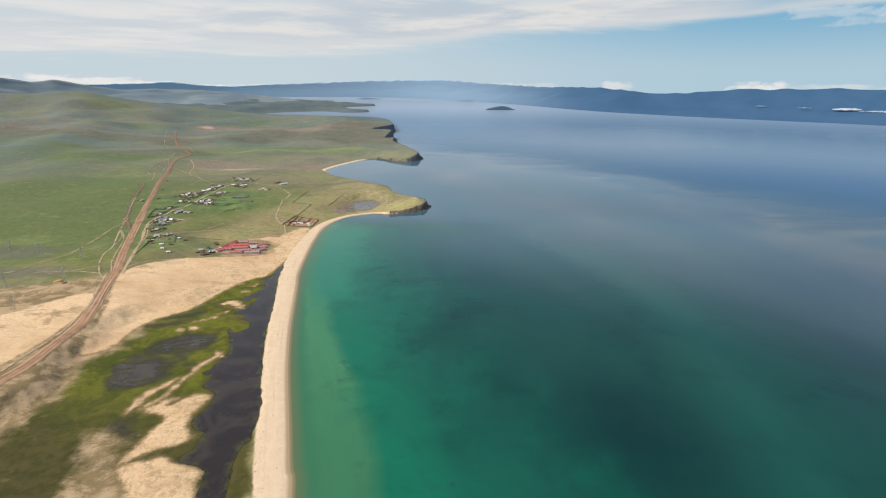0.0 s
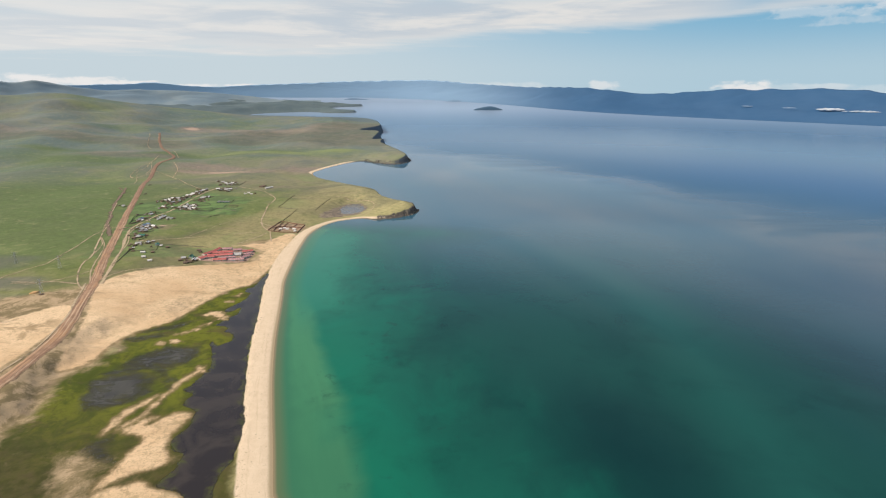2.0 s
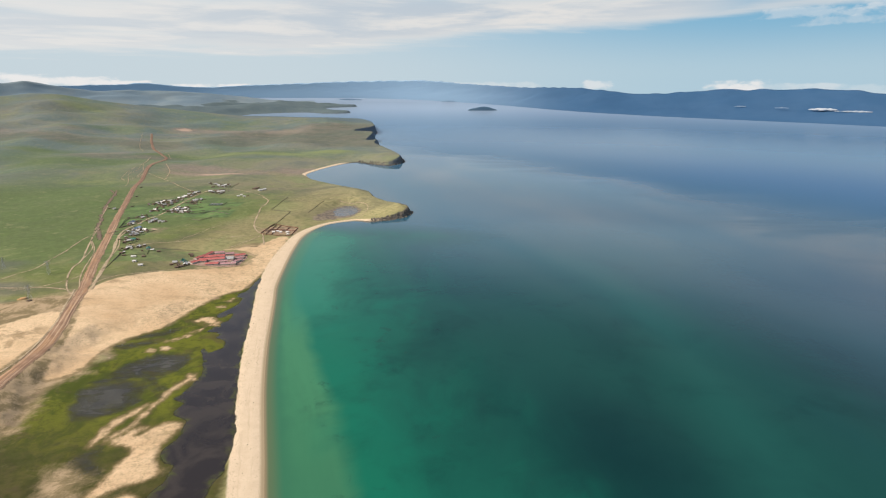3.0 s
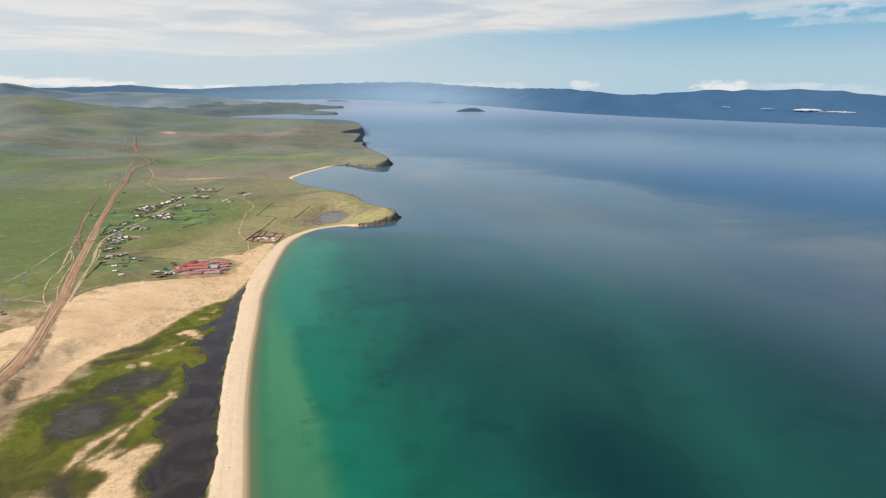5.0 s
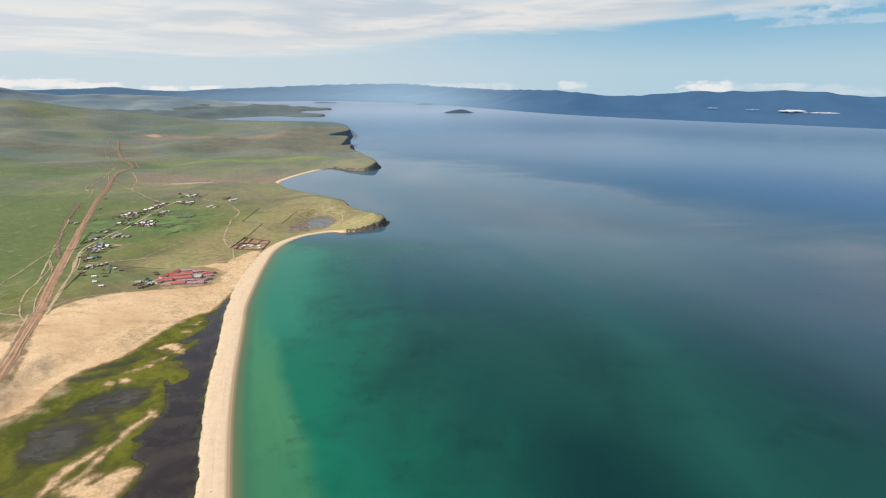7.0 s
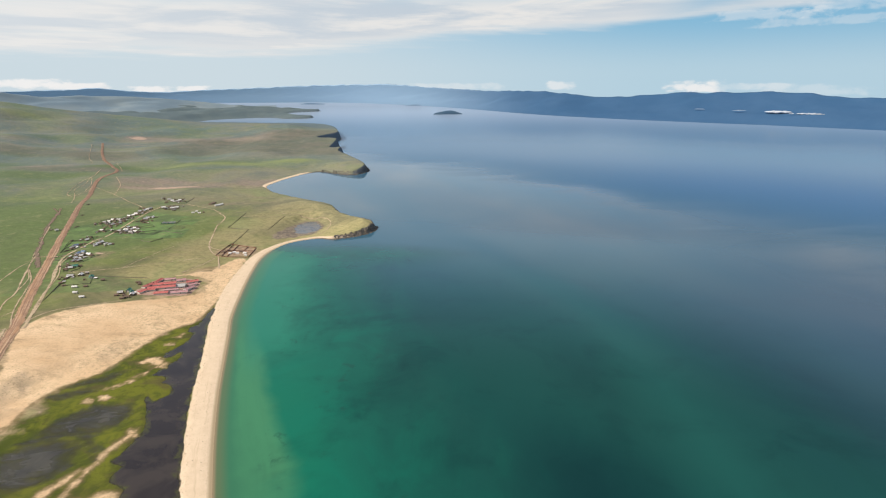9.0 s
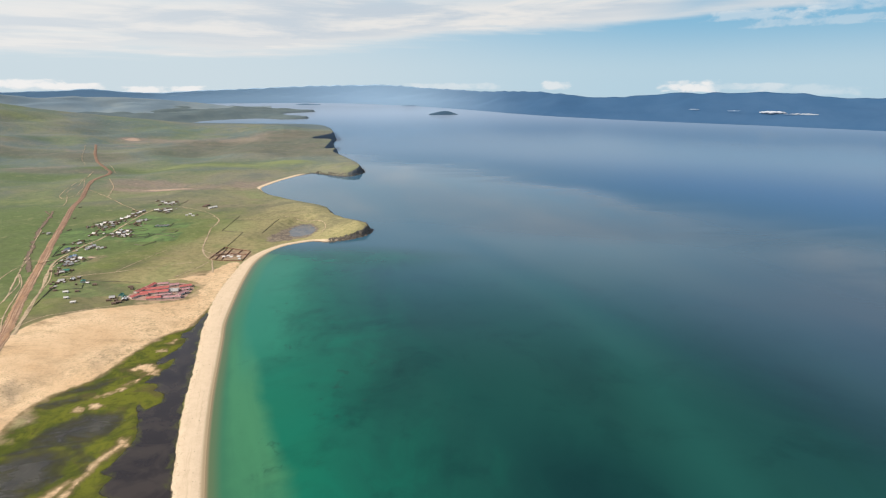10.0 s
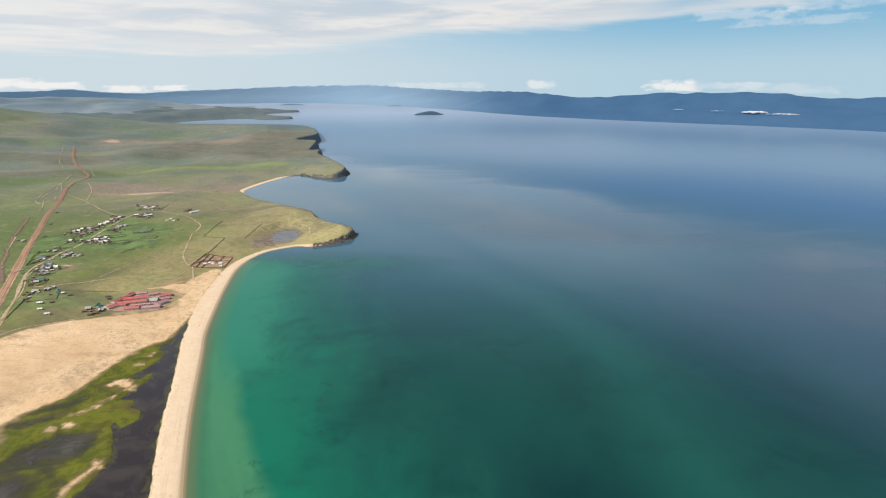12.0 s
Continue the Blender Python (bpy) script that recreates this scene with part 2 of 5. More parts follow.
SAND = [
    spline([(-261, 392), (-263, 405), (-262, 424), (-256, 438), (-246, 452), (-243, 447), (-249, 434), (-252, 426), (-255, 410), (-258, 399)], closed=True),
    spline([(-252, 400), (-250, 412), (-244, 421), (-243, 432), (-241, 446), (-236, 463), (-237, 474), (-224, 506), (-221, 501), (-228, 485), (-233, 468), (-236, 450), (-238, 433), (-239, 421), (-245, 408)], closed=True),
    spline([(-248, 401), (-242, 409), (-239, 416), (-229, 418), (-231, 408), (-216, 424), (-202, 424), (-200, 415), (-203, 400), (-204, 385), (-200, 373), (-192, 363), (-200, 353), (-216, 346), (-221, 337),
            (-231, 330), (-232, 340), (-229, 349), (-228, 360), (-227, 374), (-226, 389), (-240, 395)], closed=True),
    spline([(-229, 326), (-222, 333), (-213, 338), (-202, 341), (-189, 334), (-168, 325), (-167, 316), (-162, 299), (-155, 270), (-202, 265), (-212, 304), (-223, 316)], closed=True),
    spline([(-520, 520), (-481, 584), (-468, 612), (-439, 640), (-417, 611), (-408, 569), (-403, 525), (-404, 485), (-420, 455)], closed=True),
    spline([(-441, 700), (-436, 750), (-415, 779), (-375, 803), (-285, 842), (-267, 880), (-255, 935), (-246, 850), (-245, 780), (-251, 738), (-276, 712), (-290, 667),
            (-303, 615), (-330, 585), (-340, 558), (-340, 514), (-360, 496), (-373, 530), (-393, 597)], closed=True),
    spline([(-340, 922), (-322, 938), (-297, 950), (-284, 990), (-268, 1020), (-250, 1000), (-246, 940), (-252, 880), (-262, 850), (-276, 858), (-284, 900), (-310, 918)], closed=True),
    spline([(-278, 633), (-273, 643), (-259, 646), (-241, 631), (-245, 623), (-256, 621), (-267, 624)], closed=True),
    spline([(-270, 592), (-265, 603), (-256, 610), (-258, 598), (-264, 588)], closed=True),
    spline([(-286, 566), (-280, 568), (-272, 564), (-276, 559)], closed=True),
    spline([(-286, 577), (-277, 587), (-275, 581)], closed=True),
    spline([(-267, 675), (-260, 685), (-258, 675)], closed=True),
    spline([(-264, 692), (-254, 707), (-252, 694)], closed=True),
    spline([(-233, 500), (-230, 508), (-221, 502), (-220, 495), (-225, 496)], closed=True),
    spline([(-295, 553), (-293, 560), (-288, 558), (-288, 553)], closed=True),
]
DRY = spline([(-430, 340), (-620, 480), (-600, 590), (-530, 660), (-480, 690), (-440, 715), (-400, 690), (-345, 600), (-332, 520), (-345, 470), (-335, 411), (-344, 350)], closed=True)
BEACH = ([-300, 299, 374, 485, 649, 701, 829, 882, 957, 1016, 1082, 1128, 1160, 1200], [24, 25, 25, 24, 25, 26, 28, 27, 22, 20, 15, 11, 6, 0])

DRY_TONGUE = spline([(-248, 298), (-252, 321), (-260, 346), (-268, 364), (-251, 364), (-244, 351), (-238, 336), (-239, 327), (-225, 320), (-213, 298), (-214, 270), (-244, 270)], closed=True)
DRY_CAMP = spline([(-348, 822), (-286, 829), (-262, 840), (-250, 900), (-252, 960), (-276, 974), (-309, 957), (-322, 934), (-290, 905), (-284, 860)], closed=True)

# crest of the inland hills by bearing: degrees, distance, height
CREST = np.array([(-180, 4600, 120), (-60, 4600, 190), (-45, 4600, 200), (-37.9, 4600, 209), (-35.7, 4600, 201), (-34.1, 4600, 219), (-32.2, 4600, 215), (-30, 4600, 180), (-28, 4600, 152), (-24.4, 4600, 111),
                  (-21, 4400, 82), (-17.5, 4200, 53), (-12.7, 3900, 62), (-9.9, 3700, 68), (-7.2, 3500, 46), (-5.2, 3300, 30), (5, 3300, 0), (180, 3300, 0)], float)


# patches of the steppe: x, y, half lengths, and how dry (+) or lush (-), the dark lush ones in the west standing in for
# cloud shadow; then bare earth
TONE = [(-100, 1230, 120, 150, 1.5), (-190, 1500, 160, 120, 0.7), (-250, 2250, 160, 260, 0.9), (-470, 1120, 170, 260, -1.2), (-430, 880, 90, 60, 0.6), (-640, 2200, 260, 110, -0.9), (-900, 1250, 260, 320, -1.1),
        (-1250, 1900, 400, 300, -0.9), (-620, 740, 140, 60, 0.15), (-900, 2900, 500, 300, 0.3), (-1900, 2900, 600, 300, 0.2), (-350, 1130, 90, 90, 0.8), (-390, 980, 110, 110, 1.1), (-640, 860, 130, 170, -1.0),
        (-1130, 1886, 150, 55, -0.8), (-1535, 2771, 220, 100, -0.9), (-1356, 2295, 130, 55, -0.8), (-855, 2060, 170, 55, -0.9), (-1443, 2099, 160, 50, -0.5), (-880, 1180, 260, 260, -1.0), (-760, 1010, 150, 120, -0.8),
        (-140, 330, 40, 130, 0.9), (-290, 700, 80, 90, 0.8)]
EARTH = [(-620, 1770, 260, 95, 0.55), (-640, 1725, 130, 26, 1.6), (-420, 1830, 110, 80, 0.9), (-1000, 3000, 420, 240, 0.8), (-520, 3200, 300, 300, 0.85), (-1500, 2500, 500, 120, 0.45), (-280, 1062, 34, 34, 1.1), (-512, 1034, 26, 12, 1.5), (-1190, 2776, 60, 30, 0.9),
         (-1845, 2480, 300, 130, 0.75), (-1487, 2363, 260, 70, 0.65), (-1164, 2076, 170, 50, 0.8), (-1002, 2009, 110, 40, 0.65), (-719, 1806, 140, 60, 0.9), (-1286, 3062, 60, 60, 1.7), (-506, 1017, 20, 14, 0.9), (-340, 400, 60, 170, 1.3), (-335, 570, 100, 80, 1.2), (-270, 740, 60, 90, 0.8), (-700, 2980, 340, 200, 0.9), (-380, 2700, 140, 130, 0.7), (-213, 1670, 60, 50, 0.7)]
# dark heath on the plateaus and slopes, greyed to stand in for haze: x, y, half lengths, strength
HAZY_HEATH = [(-640, 2720, 420, 300, 1.0), (-330, 2560, 170, 190, 0.9), (-420, 3150, 300, 420, 0.8), (-1500, 2360, 560, 130, 0.75), (-1050, 2010, 260, 60, 0.7), (-2100, 3300, 700, 420, 0.45), (-240, 1600, 130, 110, 0.5), (-670, 800, 90, 50, 0.7), (-590, 715, 90, 34, 0.75), (-540, 660, 60, 26, 0.6)]
# bright young grass: x, y, half lengths, strength
MEADOW = [(-560, 2170, 330, 85, 0.75), (-380, 2230, 150, 90, 0.85), (-800, 2120, 200, 60, 0.6), (-2050, 3480, 260, 110, 0.7), (-880, 1560, 330, 60, 0.5), (-700, 860, 180, 60, 0.55), (-330, 1250, 110, 110, 0.5)]
# gardens and watered plots of the village: x, y, half lengths, turn, strength
GARDEN = [(-560, 1262, 110, 70, 55, 0.8), (-590, 1180, 60, 60, 60, 0.6), (-480, 870, 70, 38, 5, 0.55), (-400, 872, 46, 28, 5, 0.5), (-505, 1205, 62, 55, 10, 0.9), (-455, 1165, 50, 36, 5, 0.9), (-590, 1320, 40, 30, 60, 0.7), (-540, 1010, 36, 34, 20, 0.6), (-578, 1095, 26, 30, 15, 0.8), (-448, 1260, 34, 26, 0, 0.8), (-560, 1480, 50, 22, 10, 0.5)]


def bluff(x, y):
    """Height of the cliff, blended along the coast."""
    total, weight = np.zeros(x.shape), np.full(x.shape, 1e-30)
    for (x0, y0), (x1, y1), c0, c1 in zip(LAND, np.roll(LAND, -1, 0), LAND_CLIFF, np.roll(LAND_CLIFF, -1)):
        v = math.hypot(x1 - x0, y1 - y0) / ((x - (x0 + x1) / 2) ** 2 + (y - (y0 + y1) / 2) ** 2 + 250) ** 2
        total, weight = total + v * (c0 + c1) / 2, weight + v
    return total / weight


def ground(x, y):
    """Height of the land and its masks at places of the plan."""
    x, y = np.asarray(x, float), np.asarray(y, float)
    d = inside(LAND, x, y)
    jag = waves(x, y, 26, 3) * 2.2 + waves(x, y, 9, 4) * 0.9
    cliff = np.zeros(x.shape)
    coast = (np.abs(d) < 300) & (y > 1000)
    cliff[coast] = bluff(x[coast], y[coast])
    dj = d + jag * np.clip(cliff / 8, 0, 1.6) * (1 - 0.75 * soft(y, 1500, 1900))
    rise = np.interp(d, [0, 8, 26, 60, 230, 1000, 3000], [0, 1.0, 1.8, 1.6, 12.5, 15, 18])
    z = np.where(dj > 0, rise, np.maximum(dj * 0.12, -4)) + cliff * soft(dj, 0, 9 + cliff * 0.22) * (1 - soft(d, 15, 260))
    r, az = np.hypot(x, y), np.degrees(np.arctan2(x, y))
    rc, zc = np.interp(az, CREST[:, 0], CREST[:, 1]), np.interp(az, CREST[:, 0], CREST[:, 2])
    s = np.maximum((r - 1400) / (rc - 1400), 0)
    hill = np.where(s < 1, np.minimum(s, 1) ** 1.75, 1 - 0.85 * soft(s, 1.0, 1.5)) * np.maximum(zc - 17, 0)
    z = z + hill * soft(d, 0, 260) * (1 + 0.26 * soft(s, 0.1, 0.6) * (1 - soft(s, 0.75, 1.0)) * waves(x, y, 900, 7))
    z = z + soft(d, 30, 300) * soft(r, 900, 2600) * (1 - soft(s, 0.7, 0.95) * (s < 1.4)) * 10 * waves(x, y, 420, 8)
    z = z + 11 * np.exp(-((x + 165) / 110) ** 2 - ((y - 1390) / 90) ** 2) * soft(d, 0, 60)
    z = z + 7 * np.exp(-((x + 60) / 45) ** 2 - ((y - 1230) / 60) ** 2) * soft(d, 0, 30)
    z = z + soft(r, 5200, 6200) * soft(d, 0, 500) * (38 + 18 * waves(x, y, 1300, 9))
    z = z + soft(d, 60, 300) * soft(r, 1600, 3200) * (1 - soft(s, 0.9, 1.0) * (s < 1.4) * 0.5) * (2.6 * waves(x, y, 170, 61) + 1.2 * waves(x, y, 75, 62))
    z = z + soft(d, 10, 60) * (0.35 * waves(x, y, 60, 5) + 0.12 * waves(x, y, 17, 6))
    close = (y > -100) & (y < 1400) & (x > -700)
    far_off = np.full(x.shape, -999.0)
    rag = waves(x, y, 30, 11) * 3.0 + waves(x, y, 11, 12) * 1.7 + waves(x, y, 5, 13) * 0.8

    def mask(poly, amount=1.0):
        res = far_off.copy()
        res[close] = inside(poly, x[close], y[close]) + rag[close] * amount
        return res
    marsh, lagoon = mask(MARSH, 0.7), mask(LAGOON, 0.3)
    sand = np.max([mask(p, 0.35) if i < 6 else mask(p, 1.4) - 1.5 for i, p in enumerate(SAND)], axis=0)
    tussock = waves(x, y, 16, 51) * 5 + waves(x, y, 42, 52) * 5
    pools = np.max([mask(p, 0.6) + tussock * 0.12 for p in POOLS], axis=0)
    mud = mask(MUD, 1.6)
    pond, dry = mask(POND, 1.0), np.maximum(mask(DRY, 2.0), np.maximum(mask(DRY_CAMP, 2.0) + 4, mask(DRY_TONGUE, 1.5) + 3))
    low = soft(marsh, -27, 2)
    z = z * (1 - low) + low * np.minimum(z, 1.45 + 0.1 * waves(x, y, 12, 14) + 0.25 * soft(sand, 0, 5))
    wet = np.minimum(np.maximum(lagoon, pools), np.where(sand > -900, -sand, 99))
    z = z - soft(wet, -2.5, 3.5) * 0.9
    margin = soft(pools, -11, -6) * (lagoon < -4) * (sand < -1)
    z = z * (1 - margin) + margin * np.minimum(z, 0.97)
    z = z + soft(pools, -8, -1) * (lagoon < 0) * (0.14 * waves(x, y, 8, 71) + 0.10 * waves(x, y, 5.5, 72))
    hollow = soft(pond, -40, -4)
    z = z * (1 - hollow) + hollow * 3.2 - 1.0 * soft(pond, -3, 4)
    beach = np.interp(y, *BEACH) - d + waves(x, y, 14, 15) * 0.7
    bay = 15 * soft(y, 1730, 1790) * (1 - soft(y, 2020, 2075)) * (x > -500) * (x < -262) - d
    beach = np.where(y > 1500, np.where((y > 1700) & (y < 2100), bay, -99), beach)
    tone, earth = np.zeros(x.shape), np.zeros(x.shape)
    for cx, cy, rx, ry, a in TONE:
        tone = tone + a * np.exp(-((x - cx) / rx) ** 2 - ((y - cy) / ry) ** 2)
    for cx, cy, rx, ry, a in EARTH:
        earth = np.maximum(earth, a * np.exp(-((x - cx) / rx) ** 2 - ((y - cy) / ry) ** 2))
    hazy_heath = np.zeros(x.shape)
    for cx, cy, rx, ry, a in HAZY_HEATH:
        hazy_heath = np.maximum(hazy_heath, a * np.exp(-((x - cx) / rx) ** 4 - ((y - cy) / ry) ** 4))
    meadow = np.zeros(x.shape)
    for cx, cy, rx, ry, a in MEADOW:
        meadow = np.maximum(meadow, a * np.exp(-((x - cx) / rx) ** 2 - ((y - cy) / ry) ** 2))
    garden = np.zeros(x.shape)
    for cx, cy, rx, ry, a, amount in GARDEN:
        ca, sa = math.cos(radians(a)), math.sin(radians(a))
        u, v = ((x - cx) * ca + (y - cy) * sa) / rx, (-(x - cx) * sa + (y - cy) * ca) / ry
        garden = np.maximum(garden, amount * soft(np.maximum(np.abs(u), np.abs(v)), 1.0, 0.86))
    return dict(garden=garden, hazy_heath=hazy_heath, meadow=meadow, pools=np.minimum(pools, -lagoon - 1), mud=mud, z=z, d=d, away=soft(r, rc * 1.02, rc * 1.2), land_haze=soft(r, 950, 2700), tone=tone, earth=earth, marsh=marsh, wet=wet, sand=sand, dry=dry, beach=beach, pond=pond, cliff=cliff * (1 - soft(dj, 6 + cliff * .2, 16 + cliff * .45)))


def height(x, y):
    return float(ground(np.array([x]), np.array([y]))["z"][0])


# Fitted to the camera's view: the far distance is drawn in towards a rim 4.9 km out, along straight lines of sight from
# the middle of the flight, so far lake and land rise like a bowl.
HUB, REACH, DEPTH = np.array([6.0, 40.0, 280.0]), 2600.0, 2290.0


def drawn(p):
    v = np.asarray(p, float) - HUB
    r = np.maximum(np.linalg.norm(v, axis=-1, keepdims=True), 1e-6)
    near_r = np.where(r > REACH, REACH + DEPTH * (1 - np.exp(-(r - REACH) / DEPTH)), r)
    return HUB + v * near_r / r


def sheet_mesh(name, verts, faces, mat, attrs=None, smooth=True):
    me = bpy.data.meshes.new(name)
    verts, faces = np.asarray(verts, np.float32), np.asarray(faces, np.int32)
    n, k = faces.shape
    me.vertices.add(len(verts))
    me.vertices.foreach_set("co", verts.ravel())
    me.loops.add(n * k)
    me.loops.foreach_set("vertex_index", faces.ravel())
    me.polygons.add(n)
    me.polygons.foreach_set("loop_start", np.arange(n, dtype=np.int32) * k)
    me.polygons.foreach_set("use_smooth", np.full(n, smooth))
    me.update(calc_edges=True)
    for key, val in (attrs or {}).items():
        a = me.attributes.new(key, "FLOAT", "POINT")
        a.data.foreach_set("value", np.asarray(val, np.float32))
    me.materials.append(mat)
    return me


def grid_faces(rows, cols):
    i = np.arange(rows - 1)[:, None] * cols + np.arange(cols - 1)[None, :]
    return np.stack([i, i + 1, i + cols + 1, i + cols], -1).reshape(-1, 4)


# ---- materials of the setting ----
M_GROUND, g = material("steppe_ground")
pos = g.place()
big = g.noise(pos, 0.0016, 5, 0.55, 0.6)
mid = g.noise(pos, 0.011, 6, 0.6, 0.4)
fine = g.noise(pos, 0.12, 6, 0.65)
grit = g.noise(pos, 0.9, 4, 0.6)
tilt = g.node("ShaderNodeSeparateXYZ", Vector=g.t.nodes.new("ShaderNodeNewGeometry").outputs["Normal"]).outputs[2]
lush = g.math("ADD", big, g.math("MULTIPLY", g.attr("tone"), 0.36))
grass = g.mix(g.step(lush, 0.38, 0.62), (0.142, 0.160, 0.050), (0.262, 0.222, 0.105))
grass = g.mix(g.step(mid, 0.45, 0.75, 0, 0.7), grass, (0.255, 0.212, 0.118))
grass = g.mix(g.step(mid, 0.5, 0.25, 0, 0.6), grass, (0.088, 0.125, 0.036))
bare = g.noise(g.mapped(pos, scale=(0.0022, 0.0045, 0.003), loc=(4.0, 1.3, 0)), 1.0, 6, 0.6, 0.7)
grass = g.mix(g.step(bare, 0.56, 0.72, 0, 0.75), grass, (0.235, 0.165, 0.110))
grass = g.mix(g.step(g.math("ADD", g.attr("tone"), g.math("MULTIPLY", g.math("SUBTRACT", mid, 0.5), 0.9)), 0.25, 0.95, 0, 0.8), grass, (0.365, 0.315, 0.145))
soil = g.math("ADD", g.attr("earth"), g.math("MULTIPLY", g.math("SUBTRACT", mid, 0.5), 1.3))
grass = g.mix(g.step(soil, 0.20, 0.70, 0, 0.9), grass, g.mix(g.step(fine, 0.3, 0.7), (0.37, 0.235, 0.16), (0.24, 0.16, 0.105)))
patch = g.noise(pos, 0.0042, 6, 0.62, 0.9)
grass = g.mix(g.step(patch, 0.50, 0.64, 0, 0.65), grass, (0.118, 0.105, 0.062))
grass = g.mix(g.step(patch, 0.46, 0.34, 0, 0.6), grass, (0.182, 0.208, 0.078))
grass = g.mix(g.step(fine, 0.4, 0.7, 0.0, 0.4), grass, (0.075, 0.085, 0.030))
# Distance haze is painted into the grass colour, greyer and bluer farther out.
grass = g.mix(g.math("MULTIPLY", g.attr("land_haze"), g.step(patch, 0.35, 0.6, 0.55, 0.90)), grass, g.mix(g.step(big, 0.35, 0.65), (0.098, 0.140, 0.126), (0.132, 0.150, 0.142)))
grass = g.mix(g.math("MULTIPLY", g.attr("land_haze"), g.step(soil, 0.30, 0.95, 0, 0.7)), grass, g.mix(g.step(mid, 0.35, 0.65), (0.175, 0.140, 0.112), (0.225, 0.180, 0.140)))
# Dark green for lush ground; in the west it paints in cloud shadow.
deep_n = g.math("ADD", g.attr("tone"), g.math("MULTIPLY", g.math("SUBTRACT", g.noise(pos, 0.0048, 6, 0.6, 0.5), 0.5), 1.4))
grass = g.mix(g.step(deep_n, -0.35, -1.25, 0, 0.75), grass, g.mix(g.step(fine, 0.35, 0.65), (0.098, 0.138, 0.048), (0.078, 0.108, 0.040)))
grass = g.mix(g.step(g.math("ADD", g.attr("meadow"), g.math("MULTIPLY", g.math("SUBTRACT", mid, 0.5), 0.9)), 0.25, 0.9, 0, 0.8), grass, (0.192, 0.218, 0.085))
grass = g.mix(g.step(g.math("ADD", g.attr("earth"), g.math("MULTIPLY", g.math("SUBTRACT", g.noise(pos, 0.03, 7, 0.7, 0.4), 0.5), 2.2)), 1.0, 1.4, 0, 0.8), grass, (0.43, 0.30, 0.225))
# Past the crest the painted haze takes over the grass.
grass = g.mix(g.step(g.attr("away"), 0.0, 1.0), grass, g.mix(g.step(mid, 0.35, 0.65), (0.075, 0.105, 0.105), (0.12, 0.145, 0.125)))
# Heath patches, with haze put into their grey colour.
hazy_heath_n = g.math("ADD", g.attr("hazy_heath"), g.math("MULTIPLY", g.math("SUBTRACT", g.noise(pos, 0.0055, 7, 0.62, 0.6), 0.5), 1.1))
grass = g.mix(g.step(hazy_heath_n, 0.25, 0.80, 0, 0.8), grass, g.mix(g.step(mid, 0.35, 0.65), (0.098, 0.104, 0.076), (0.132, 0.126, 0.096)))
bed_n = g.noise(pos, 0.035, 5, 0.6, 0.3)
plot_col = g.mix(g.step(bed_n, 0.38, 0.62), (0.060, 0.095, 0.042), (0.120, 0.190, 0.062))
grass = g.mix(g.math("MULTIPLY", g.attr("garden"), g.step(bed_n, 0.25, 0.55, 0.55, 1.0)), grass, plot_col)
clump = g.noise(pos, 0.05, 8, 0.72, 0.6)
grass = g.mix(g.step(clump, 0.52, 0.66, 0, 0.35), grass, (0.085, 0.100, 0.045))
grass = g.mix(g.step(clump, 0.46, 0.34, 0, 0.35), grass, (0.270, 0.255, 0.125))
grass = g.vmath("SCALE", grass, 1.13)
edge_n = g.math("ADD", g.math("MULTIPLY", g.math("SUBTRACT", fine, 0.5), 9.0), g.math("MULTIPLY", g.math("SUBTRACT", g.noise(pos, 0.4, 6, 0.7), 0.5), 6.0))
edge_w = g.math("MULTIPLY", g.math("SUBTRACT", mid, 0.5), 60.0)


def within(name, lo, hi, ragged=1.0, broad=0.0):
    v = g.math("ADD", g.attr(name), g.math("MULTIPLY", edge_n, ragged))
    if broad:
        v = g.math("ADD", v, g.math("MULTIPLY", edge_w, broad))
    return g.step(v, lo, hi)


streaks = g.noise(g.mapped(pos, scale=(0.035, 0.11, 0.05), rot=(0, 0, radians(28))), 1.0, 8, 0.70, 0.6)
sand_col = g.mix(g.step(mid, 0.3, 0.7), (0.56, 0.378, 0.213), (0.71, 0.520, 0.318))
sand_col = g.mix(g.step(streaks, 0.50, 0.66, 0, 0.28), sand_col, (0.38, 0.255, 0.130))
sand_col = g.mix(g.step(g.noise(pos, 0.09, 9, 0.74, 0.8), 0.55, 0.66, 0, 0.30), sand_col, (0.36, 0.240, 0.130))
mottle = g.noise(g.mapped(pos, scale=(0.018, 0.030, 0.02), rot=(0, 0, radians(20))), 1.0, 10, 0.72, 0.5)
west_side = g.step(g.node("ShaderNodeSeparateXYZ", Vector=pos).outputs[0], -395, -440, 0.25, 0.85)
sand_col = g.mix(g.math("MULTIPLY", g.step(mottle, 0.50, 0.60), west_side), sand_col, g.mix(g.step(fine, 0.4, 0.6), (0.25, 0.180, 0.095), (0.36, 0.250, 0.135)))
stipple = g.noise(pos, 0.55, 8, 0.7, 0.3)
sand_col = g.mix(g.math("MULTIPLY", g.step(stipple, 0.54, 0.62, 0, 0.65), g.step(mid, 0.42, 0.60, 0.1, 1.0)), sand_col, (0.27, 0.175, 0.085))
speck = g.noise(pos, 0.16, 7, 0.75, 0.5)
sand_col = g.mix(g.math("MULTIPLY", g.step(speck, 0.50, 0.60, 0, 0.45), g.step(g.math("ADD", g.node("ShaderNodeSeparateXYZ", Vector=pos).outputs[0], g.math("MULTIPLY", g.math("SUBTRACT", mid, 0.5), 120.0)), -370, -290)), sand_col, (0.20, 0.165, 0.075))
